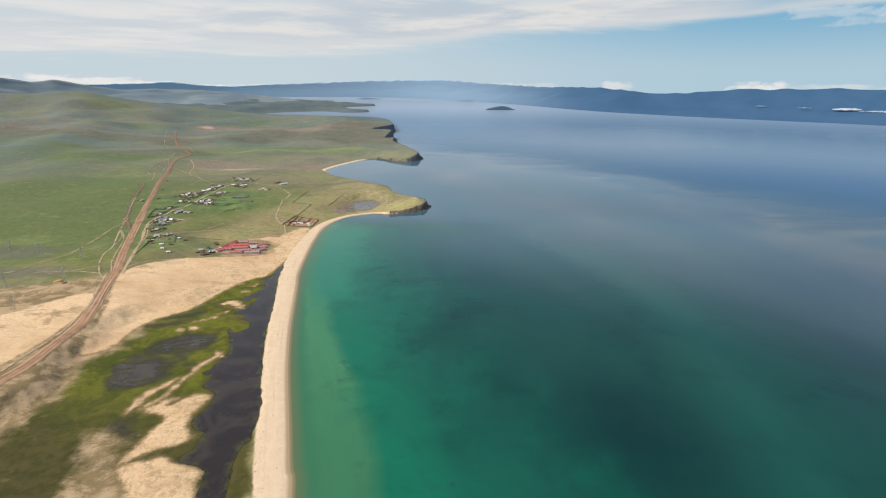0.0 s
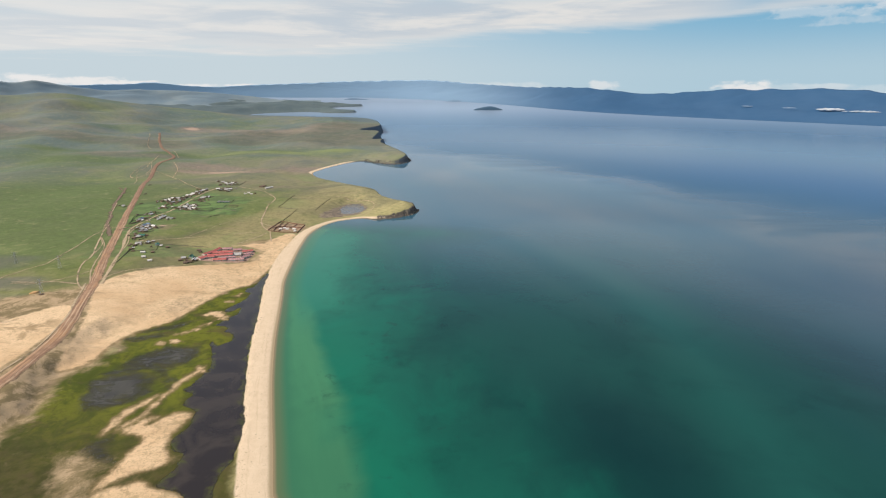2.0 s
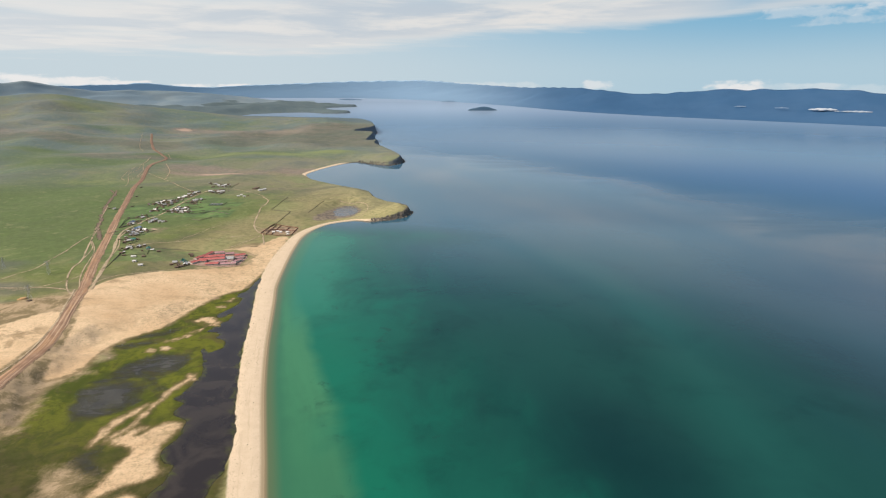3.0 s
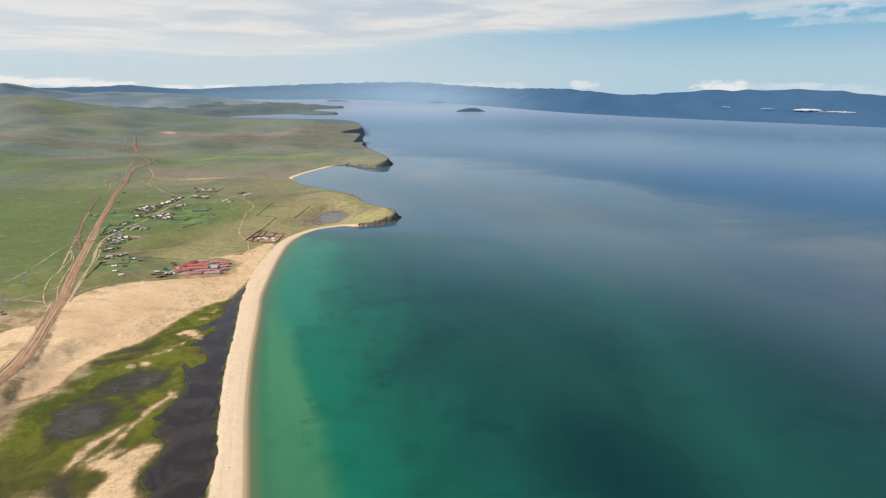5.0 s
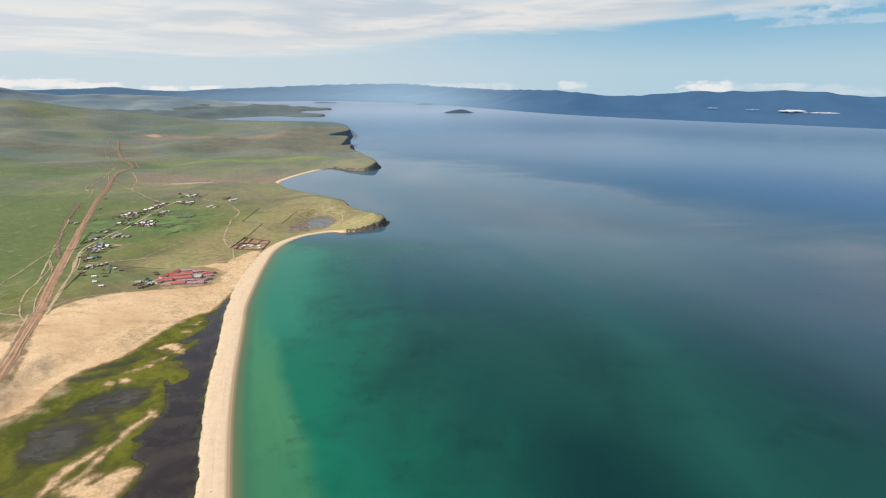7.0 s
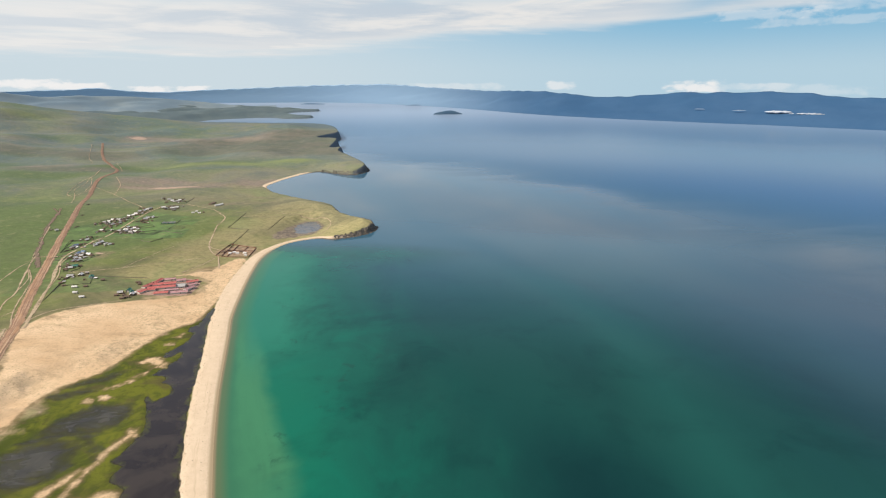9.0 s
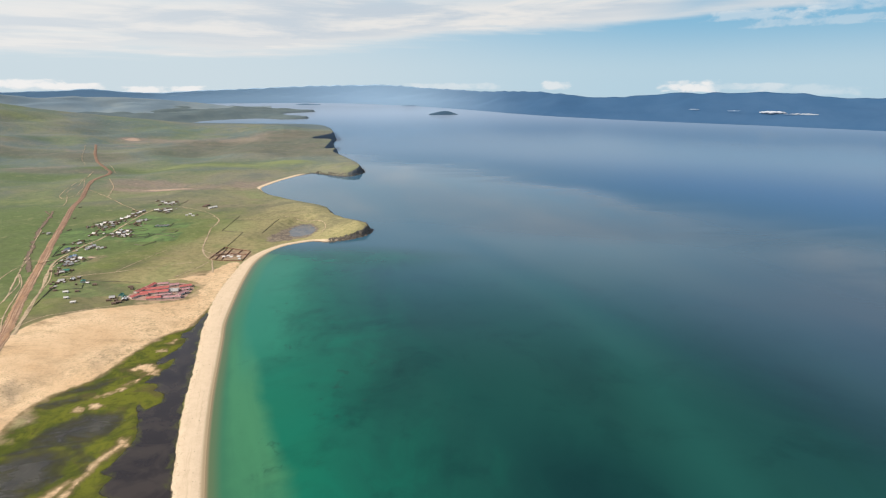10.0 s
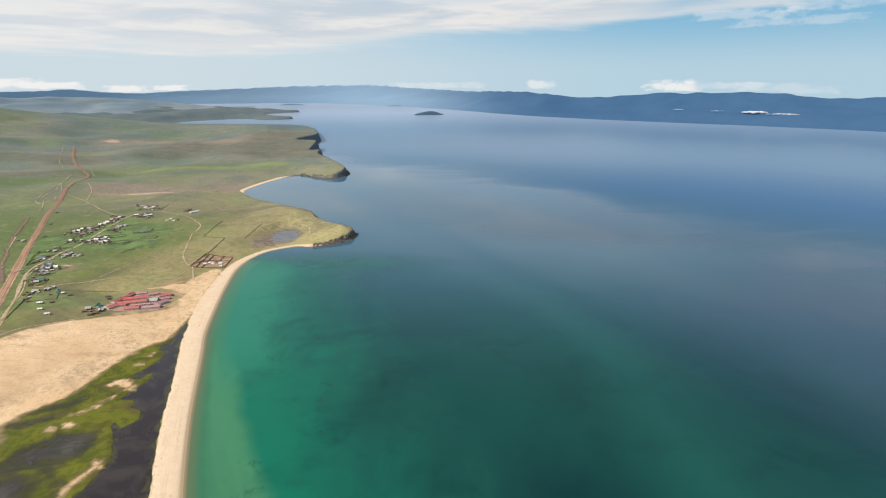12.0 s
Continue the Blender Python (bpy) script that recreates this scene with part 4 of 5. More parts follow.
def strip(name, points, width, mat, lift, label, wobble=0.0, taper=1.0):
    line = spline(points, per=10)
    seg = np.hypot(*np.diff(line, axis=0).T)
    s = np.concatenate([[0], np.cumsum(seg)])
    t = np.arange(0, s[-1], 4.0)
    cx, cy = np.interp(t, s, line[:, 0]), np.interp(t, s, line[:, 1])
    tx, ty = np.gradient(cx), np.gradient(cy)
    ln = np.hypot(tx, ty)
    nx, ny = ty / ln, -tx / ln
    cx, cy = cx + nx * waves(t, t * 0, 190, 2) * wobble, cy + ny * waves(t, t * 0, 190, 2) * wobble
    across = np.array([-0.62, -0.5, -0.25, 0, 0.25, 0.5, 0.62])
    drop = np.array([-0.5, 0, 0.10, 0.14, 0.10, 0, -0.5])
    wide = width * np.linspace(1, taper, len(t)) * (0.62 if mat is M_TRACK else 1.0) * (1 + (0.22 if mat is M_TRACK else 0.10) * waves(t, t * 0 + 9, 45, 21))
    px = cx[:, None] + nx[:, None] * across * wide[:, None]
    py = cy[:, None] + ny[:, None] * across * wide[:, None]
    h = ground(px.ravel(), py.ravel())["z"].reshape(px.shape)
    h[:, 1:-1] = np.maximum(h[:, 1:-1], (h[:, 1:-1].mean(1) - 0.6)[:, None])
    far = soft(np.hypot(px, py), 900, 2600) * 0.8
    v = np.stack([px, py, h + drop + lift + far], -1).reshape(-1, 3)
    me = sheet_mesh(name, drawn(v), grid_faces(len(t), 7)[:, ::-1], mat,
                    {"across": np.tile(across, len(t)), "along": np.repeat(t, 7)})
    return tagged(new(name, me), label, "road", kind="structure")


strip("road", [(-395, 330), (-386, 427), (-383, 457), (-387, 502), (-396, 561), (-431, 658), (-456, 726), (-504, 836), (-563, 980), (-650, 1190), (-785, 1540),
               (-860, 1750), (-893, 1890), (-924, 2020), (-980, 2103), (-1100, 2300), (-1200, 2500), (-1248, 2605), (-1310, 2740)], 13.5, M_DIRT, 0.3, "broad unpaved road of graded red earth", taper=0.62)
strip("road_shoulder_track", [(-462, 716), (-451, 690), (-437, 652), (-418, 605), (-405, 562), (-398, 525), (-398, 480), (-398, 440)], 4.5, M_TRACK, 0.34, "pale wheel track along the shoulder of the road", wobble=1)
strip("road_street", [(-441, 713), (-470, 793), (-487, 840), (-502, 879), (-519, 922), (-536, 960), (-550, 997), (-558, 1031), (-558, 1061), (-558, 1101), (-555, 1130), (-551, 1160), (-550, 1190), (-554, 1230), (-559, 1284), (-565, 1355), (-566, 1394), (-556, 1443)], 7.5, M_TRACK, 0.35, "pale dirt village street", wobble=1)
strip("road_street_fork", [(-462, 765), (-480, 820), (-492, 860), (-507, 904), (-522, 939), (-540, 976)], 3.5, M_TRACK, 0.3, "second wheel track beside the village street", wobble=1)
strip("road_upper_lane", [(-556, 1443), (-538, 1460), (-506, 1461), (-478, 1436), (-426, 1391), (-397, 1350), (-385, 1338)], 3.5, M_TRACK, 0.3, "grassy dirt lane past the upper houses", wobble=1)
strip("road_cross_lane", [(-604, 1019), (-584, 1023), (-562, 1020), (-556, 1036)], 5, M_TRACK, 0.3, "short dirt lane from road to street")
strip("road_pen_lane", [(-339, 1087), (-324, 1071), (-312, 1069)], 3.5, M_TRACK, 0.3, "short dirt lane to the stock pen")
strip("road_camp_track", [(-337, 934), (-325, 961), (-317, 982), (-306, 1020)], 3, M_TRACK, 0.25, "faint wheel track towards the camp", wobble=1)
strip("road_lane", [(-391, 1338), (-377, 1317), (-366, 1293), (-363, 1262), (-365, 1229), (-355, 1174), (-346, 1114), (-335, 1076), (-321, 1046), (-307, 1030), (-297, 1001), (-284, 960)], 5, M_TRACK, 0.3, "narrow winding dirt lane", wobble=1)
strip("road_field_track", [(-640, 690), (-605, 710), (-591, 721), (-589, 746), (-579, 778), (-571, 803), (-578, 854), (-582, 894), (-596, 959), (-600, 1002), (-613, 1043)], 4, M_TRACK, 0.3, "pale dirt track over the grass", wobble=1)
strip("road_cross_track", [(-560, 715), (-516, 723), (-474, 714), (-455, 712)], 3, M_TRACK, 0.25, "thin wheel track across the grass", wobble=1)
strip("road_cross_track_west", [(-540, 712), (-514, 726), (-495, 747), (-484, 775)], 3, M_TRACK, 0.25, "thin wheel track joining the road", wobble=1)
strip("road_dune_track", [(-453, 733), (-438, 769), (-410, 788), (-360, 815)], 3, M_TRACK, 0.25, "wheel track along the edge of the dune", wobble=1)
strip("road_meadow_track", [(-504, 930), (-474, 934), (-439, 945), (-408, 966), (-367, 995), (-309, 1022)], 3, M_TRACK, 0.25, "faint wheel track across the meadow", wobble=1)
strip("road_meadow_track_north", [(-432, 946), (-428, 974), (-411, 1039), (-398, 1084)], 2.5, M_TRACK, 0.25, "faint wheel track in the grass", wobble=1)
strip("road_side_track", [(-448, 690), (-474, 717), (-503, 769), (-520, 809), (-531, 849), (-562, 919), (-584, 969), (-625, 1061), (-643, 1097), (-707, 1244)], 4.5, M_TRACK, 0.3, "pale dirt track beside the road", wobble=1)
strip("road_side_branch", [(-462, 724), (-487, 770), (-512, 833), (-532, 880), (-552, 918), (-577, 955)], 3.2, M_TRACK, 0.32, "pale wheel track close beside the road", wobble=1)
strip("road_side_braid", [(-531, 849), (-548, 905), (-577, 955), (-606, 1010), (-622, 1050)], 3, M_TRACK, 0.34, "pale wheel track crossing the side track", wobble=2)
strip("road_east_track", [(-451, 734), (-460, 770), (-478, 821), (-503, 881), (-527, 933), (-544, 992), (-552, 1051)], 3.6, M_TRACK, 0.32, "pale wheel track from the road to the village", wobble=1)
strip("road_grass_track", [(-563, 721), (-507, 722), (-472, 715)], 3, M_TRACK, 0.25, "thin wheel track over the grass", wobble=1)
strip("road_loop_track", [(-1320, 2680), (-1298, 2618), (-1171, 2341), (-1066, 2149)], 3.2, M_TRACK, 0.3, "pale wheel track up the hill", wobble=4)
strip("road_loop_west", [(-957, 1959), (-915, 1827), (-896, 1721), (-889, 1669), (-872, 1618), (-847, 1591)], 3.2, M_TRACK, 0.3, "pale wheel track curving off the road", wobble=2)
strip("road_loop_tail", [(-910, 1824), (-878, 1725), (-877, 1671), (-830, 1570), (-787, 1476)], 3.2, M_TRACK, 0.32, "pale wheel track down the slope", wobble=2)
strip("road_loop_bar", [(-872, 1618), (-847, 1591), (-838, 1640), (-840, 1683)], 3.2, M_TRACK, 0.34, "pale wheel track joining the road", wobble=1)
strip("road_loop_link", [(-969, 2004), (-926, 1865), (-865, 1730), (-844, 1653)], 3.2, M_TRACK, 0.3, "pale wheel track beside the road", wobble=2)
strip("road_hill_track", [(-1025, 2172), (-1037, 2225), (-979, 2149), (-905, 2010)], 3.2, M_TRACK, 0.3, "pale wheel track on the slope", wobble=2)
strip("road_slope_track", [(-842, 1839), (-790, 1739), (-761, 1651), (-750, 1606)], 5, M_TRACK, 0.3, "thin wheel track down the slope", wobble=2)
strip("road_scar", [(-568, 959), (-619, 1051), (-672, 1159), (-715, 1261), (-751, 1351), (-771, 1404)], 13, M_SCAR, 0.3, "dark bulldozed strip beside the road", wobble=3)
strip("road_scar_spur", [(-739, 1337), (-765, 1375), (-790, 1410)], 7, M_SCAR, 0.28, "dark bulldozed strip beside the road", wobble=2)
strip("road_link", [(-835, 1698), (-784, 1655), (-739, 1604), (-661, 1492), (-606, 1438), (-566, 1394)], 5, M_TRACK, 0.3, "pale dirt track from road to village", wobble=2)
strip("road_headland_track", [(-330, 1300), (-260, 1320), (-200, 1300), (-150, 1290), (-130, 1240), (-140, 1180), (-160, 1155)], 3, M_TRACK, 0.25, "thin path round the headland pond", wobble=2)

# ---- distance: ridges, mountains, islands ----


def ridge(name, rows, mat, label, category, back=1.25, seed=1, rough=0.10, step=0.25):
    """A range along bearings. Rows: bearing, distance of the foot, distance of the crest, height of the crest."""
    rows = np.array(rows, float)
    b = np.arange(rows[0, 0], rows[-1, 0] + 1e-6, step)
    foot, crest, top = [np.interp(b, rows[:, 0], rows[:, i]) for i in (1, 2, 3)]
    u = np.concatenate([np.linspace(0, 1, 22), np.linspace(1.06, 1.4, 6)])
    U, B = np.meshgrid(u, np.radians(b), indexing="ij")
    dist = foot + (crest - foot) * U
    dist = np.where(U > 1, crest + (crest * (back - 1)) * (U - 1) * 2.5, dist)
    x, y = dist * np.sin(B), dist * np.cos(B)
    prof = np.where(U <= 1, U ** 0.9 * (1 - 0.12 * np.sin(U * math.pi)), 1 - (U - 1) * 2.4)
    z = top * prof
    far_off_ = soft(foot, 5600, 11500)[None, :]
    rough = rough * (1 - 0.8 * far_off_)
    z = z + top * rough * np.sin(np.clip(U, 0, 1) * math.pi) * (waves(x, y, 1500, seed) + 0.5 * waves(x, y, 500, seed + 1)) + top * 0.035 * waves(x, y, 300, seed + 2) * U
    z = np.maximum(z, 3 * U)
    z[0] = -2
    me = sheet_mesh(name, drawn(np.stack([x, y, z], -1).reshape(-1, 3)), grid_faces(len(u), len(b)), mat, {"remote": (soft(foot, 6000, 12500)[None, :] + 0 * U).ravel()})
    return tagged(new(name, me), label, category, kind="structure")


def level(el, r):
    return 260 + r * math.tan(radians(el))


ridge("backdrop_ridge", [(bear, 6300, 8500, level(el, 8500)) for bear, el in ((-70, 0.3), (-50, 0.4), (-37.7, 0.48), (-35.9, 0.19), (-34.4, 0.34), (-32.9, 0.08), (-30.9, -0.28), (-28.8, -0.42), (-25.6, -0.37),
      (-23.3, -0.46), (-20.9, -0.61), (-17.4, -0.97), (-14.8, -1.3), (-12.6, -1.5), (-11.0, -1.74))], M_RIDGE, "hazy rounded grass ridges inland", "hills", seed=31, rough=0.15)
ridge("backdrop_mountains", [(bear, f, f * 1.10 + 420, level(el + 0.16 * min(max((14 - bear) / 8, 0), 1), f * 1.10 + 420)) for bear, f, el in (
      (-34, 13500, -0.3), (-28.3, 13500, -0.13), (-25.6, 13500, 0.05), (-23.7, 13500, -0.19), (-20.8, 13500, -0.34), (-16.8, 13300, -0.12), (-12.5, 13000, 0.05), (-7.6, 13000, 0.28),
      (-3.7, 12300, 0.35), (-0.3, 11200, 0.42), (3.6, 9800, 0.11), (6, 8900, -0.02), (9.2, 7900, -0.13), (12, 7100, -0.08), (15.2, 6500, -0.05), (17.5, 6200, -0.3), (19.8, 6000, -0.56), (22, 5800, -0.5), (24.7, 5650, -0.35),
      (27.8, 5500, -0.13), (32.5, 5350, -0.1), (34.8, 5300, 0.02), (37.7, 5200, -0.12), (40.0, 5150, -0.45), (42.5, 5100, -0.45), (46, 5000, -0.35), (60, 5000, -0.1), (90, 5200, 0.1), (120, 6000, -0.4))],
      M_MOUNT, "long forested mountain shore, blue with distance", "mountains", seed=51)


def isle(name, x, y, long, wide, high, turn, mat, label, seed):
    n, m = 60, 14
    a = np.linspace(0, 2 * math.pi, n, endpoint=False)
    verts, fcs = [], []
    for j in range(m):
        f = j / (m - 1)
        rr_ = 1 - f
        edge_ = 1 + 0.12 * np.sin(2 * a + seed) + 0.08 * np.sin(5 * a + 2 * seed)
        px, py = long * rr_ * edge_ * np.cos(a), wide * rr_ * edge_ * np.sin(a)
        hz = high * (1 - rr_ ** 2.6) * (0.86 + 0.14 * np.sin(px / long * 4 + seed)) - (3 if j == 0 else 0)
        ct, st = math.cos(radians(turn)), math.sin(radians(turn))
        for q in range(n):
            verts.append((x + px[q] * ct - py[q] * st, y + px[q] * st + py[q] * ct, hz[q]))
    for j in range(m - 1):
        for q in range(n):
            fcs.append((j * n + q, j * n + (q + 1) % n, (j + 1) * n + (q + 1) % n, (j + 1) * n + q))
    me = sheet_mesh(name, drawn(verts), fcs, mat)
    return tagged(new(name, me), label, "island")


isle("island", 650, 6600, 165, 70, 44, 0, M_ISLE, "small dark scrubby island in the lake", 0.6)
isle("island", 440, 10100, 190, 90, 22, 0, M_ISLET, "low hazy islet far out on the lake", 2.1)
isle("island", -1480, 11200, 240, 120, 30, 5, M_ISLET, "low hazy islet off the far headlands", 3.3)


# ---- things: helpers ----


def plain(name, colour, other, scale=0.6, rough=0.85, metal=0.0, spec=0.25):
    """A weathered surface: two colours in patches, and a shade of its own for each object."""
    m, k = material(name)
    co = k.t.nodes.new("ShaderNodeTexCoord").outputs["Object"]
    own = k.t.nodes.new("ShaderNodeObjectInfo").outputs["Random"]
    n = k.noise(co, scale, 5, 0.6, 0.3)
    c = k.mix(k.step(n, 0.35, 0.68), colour, other)
    c = k.mix(k.math("MULTIPLY", own, 0.35), c, tuple(v * 0.6 for v in colour))
    finish(k, c, rough, k.bump(n, 0.3, 0.05), spec, metal)
    return m


M_SLATE = plain("grey_slate_sheet", (0.34, 0.325, 0.30), (0.50, 0.475, 0.44), 0.5)
M_WHITE = plain("white_sheet_roof", (0.74, 0.70, 0.64), (0.60, 0.565, 0.52), 0.4)
M_RED = plain("red_metal_roof", (0.43, 0.105, 0.090), (0.52, 0.19, 0.16), 0.3, 0.6)
M_PINK = plain("faded_red_roof", (0.40, 0.20, 0.20), (0.52, 0.33, 0.31), 0.3, 0.7)
M_BLUE = plain("blue_metal_roof", (0.15, 0.21, 0.30), (0.22, 0.28, 0.36), 0.4, 0.6)
M_GREEN = plain("green_metal_roof", (0.05, 0.18, 0.13), (0.08, 0.24, 0.17), 0.4, 0.6)
M_BROWN = plain("dark_board_roof", (0.13, 0.085, 0.06), (0.20, 0.14, 0.10), 0.7)
M_LOG = plain("weathered_log_wall", (0.17, 0.115, 0.075), (0.26, 0.19, 0.13), 1.2)
M_PLASTER = plain("pale_wall", (0.55, 0.50, 0.43), (0.66, 0.61, 0.53), 0.8)
M_FENCE = plain("grey_fence_boards", (0.17, 0.148, 0.112), (0.25, 0.215, 0.165), 1.0)
M_STOCK = plain("red_brown_pen_boards", (0.20, 0.085, 0.060), (0.25, 0.14, 0.10), 1.0)
M_STEEL = plain("galvanised_steel", (0.46, 0.46, 0.44), (0.38, 0.38, 0.37), 2.0, 0.6, 0.0)
M_ROCK = plain("dark_lichened_rock", (0.115, 0.100, 0.082), (0.23, 0.195, 0.15), 0.35)
M_BARK = plain("grey_bark", (0.11, 0.085, 0.06), (0.16, 0.13, 0.10), 3.0)
M_CLOUD = plain("white_mist", (0.56, 0.58, 0.61), (0.48, 0.52, 0.57), 0.01, 1.0, 0.0, 0.0)
M_WISP = plain("thin_blue_mist", (0.34, 0.41, 0.50), (0.30, 0.38, 0.47), 0.01, 1.0, 0.0, 0.0)


def part(name, bm, mat, parent=None, label="", smooth=False):
    """Links a bmesh as one mesh object under a thing or a part."""
    bmesh.ops.recalc_face_normals(bm, faces=bm.faces)
    me = bpy.data.meshes.new(name)
    bm.to_mesh(me)
    bm.free()
    me.materials.append(mat)
    if smooth:
        me.polygons.foreach_set("use_smooth", [True] * len(me.polygons))
    ob = new(name, me)
    ob.parent = parent
    return tagged(ob, label)


def box(bm, cx, cy, z0, lx, ly, lz):
    m = Matrix.LocRotScale((cx, cy, z0 + lz / 2), None, (lx, ly, lz))
    return bmesh.ops.create_cube(bm, size=1, matrix=m)["verts"]


def thing(name, x, y, turn=0.0, sink=0.15):
    ob = new(name)
    ob.matrix_world = pose(x, y, height(x, y) - sink, 0, 0, turn)
    return ob


def slab(bm, p, thick):
    """A sheet over four corners, with thickness."""
    n = (Vector(p[1]) - Vector(p[0])).cross(Vector(p[2]) - Vector(p[0])).normalized() * thick
    a = [bm.verts.new(Vector(q)) for q in p]
    b = [bm.verts.new(Vector(q) + n) for q in p]
    bm.faces.new(a[::-1])
    bm.faces.new(b)
    for i in range(4):
        j = (i + 1) % 4
        bm.faces.new((a[i], a[j], b[j], b[i]))


def house(name, x, y, turn, long, wide, wall, pitch, m_wall, m_roof, label, category, group, chimney=True, steps=0):
    """A gabled building: walls with gables, two roof slopes with eaves, a ridge cap, a chimney."""
    ob = thing(name, x, y, turn)
    tagged(ob, label, category, group)
    hl, hw = long / 2, wide / 2
    bm = bmesh.new()
    prof = [(-hw, 0), (hw, 0), (hw, wall), (0, wall + pitch), (-hw, wall)]
    ends = [[bm.verts.new((sx * hl, py, pz)) for py, pz in prof] for sx in (-1, 1)]
    bm.faces.new(ends[0])
    bm.faces.new(ends[1][::-1])
    for i in range(5):
        j = (i + 1) % 5
        bm.faces.new((ends[0][i], ends[1][i], ends[1][j], ends[0][j]))
    part("wall", bm, m_wall, ob)
    e, dz = 0.45, 0.45 * pitch / hw
    for sy in (-1, 1):
        bm = bmesh.new()
        slab(bm, [(-hl - e, sy * (hw + e), wall - dz + 0.03), (hl + e, sy * (hw + e), wall - dz + 0.03), (hl + e, 0, wall + pitch + 0.03), (-hl - e, 0, wall + pitch + 0.03)][::sy], 0.14)
        part("roof", bm, m_roof, ob)
    bm = bmesh.new()
    box(bm, 0, 0, wall + pitch + 0.05, long + 0.9, 0.4, 0.2)
    part("ridge_cap", bm, m_roof, ob)
    if chimney:
        bm = bmesh.new()
        box(bm, hl * 0.35, hw * 0.25, wall + pitch * 0.5, 0.6, 0.6, pitch * 0.5 + 0.9)
        box(bm, hl * 0.35, hw * 0.25, wall + pitch + 0.9, 0.75, 0.75, 0.12)
        part("chimney", bm, M_BROWN, ob)
    bm = bmesh.new()
    box(bm, hl * 0.3, -hw - 0.03, 0.1, 1.0, 0.1, 2.0)
    part("door", bm, M_BROWN, ob)
    return ob


def shed(name, x, y, turn, long, wide, high, m_wall, m_roof, label, category, group):
    """A lean-to: walls and one sloping roof sheet."""
    ob = thing(name, x, y, turn)
    tagged(ob, label, category, group)
    hl, hw = long / 2, wide / 2
    bm = bmesh.new()
    prof = [(-hw, 0), (hw, 0), (hw, high), (-hw, high * 0.78)]
    ends = [[bm.verts.new((sx * hl, py, pz)) for py, pz in prof] for sx in (-1, 1)]
    bm.faces.new(ends[0])
    bm.faces.new(ends[1][::-1])
    for i in range(4):
        j = (i + 1) % 4
        bm.faces.new((ends[0][i], ends[1][i], ends[1][j], ends[0][j]))
    part("wall", bm, m_wall, ob)
    bm = bmesh.new()
    k_ = high * 0.22 / wide * 0.3
    slab(bm, [(-hl - 0.3, -hw - 0.3, high * 0.78 - k_ + 0.03), (hl + 0.3, -hw - 0.3, high * 0.78 - k_ + 0.03), (hl + 0.3, hw + 0.3, high + k_ + 0.03), (-hl - 0.3, hw + 0.3, high + k_ + 0.03)], 0.12)
    part("roof", bm, m_roof, ob)
    return ob


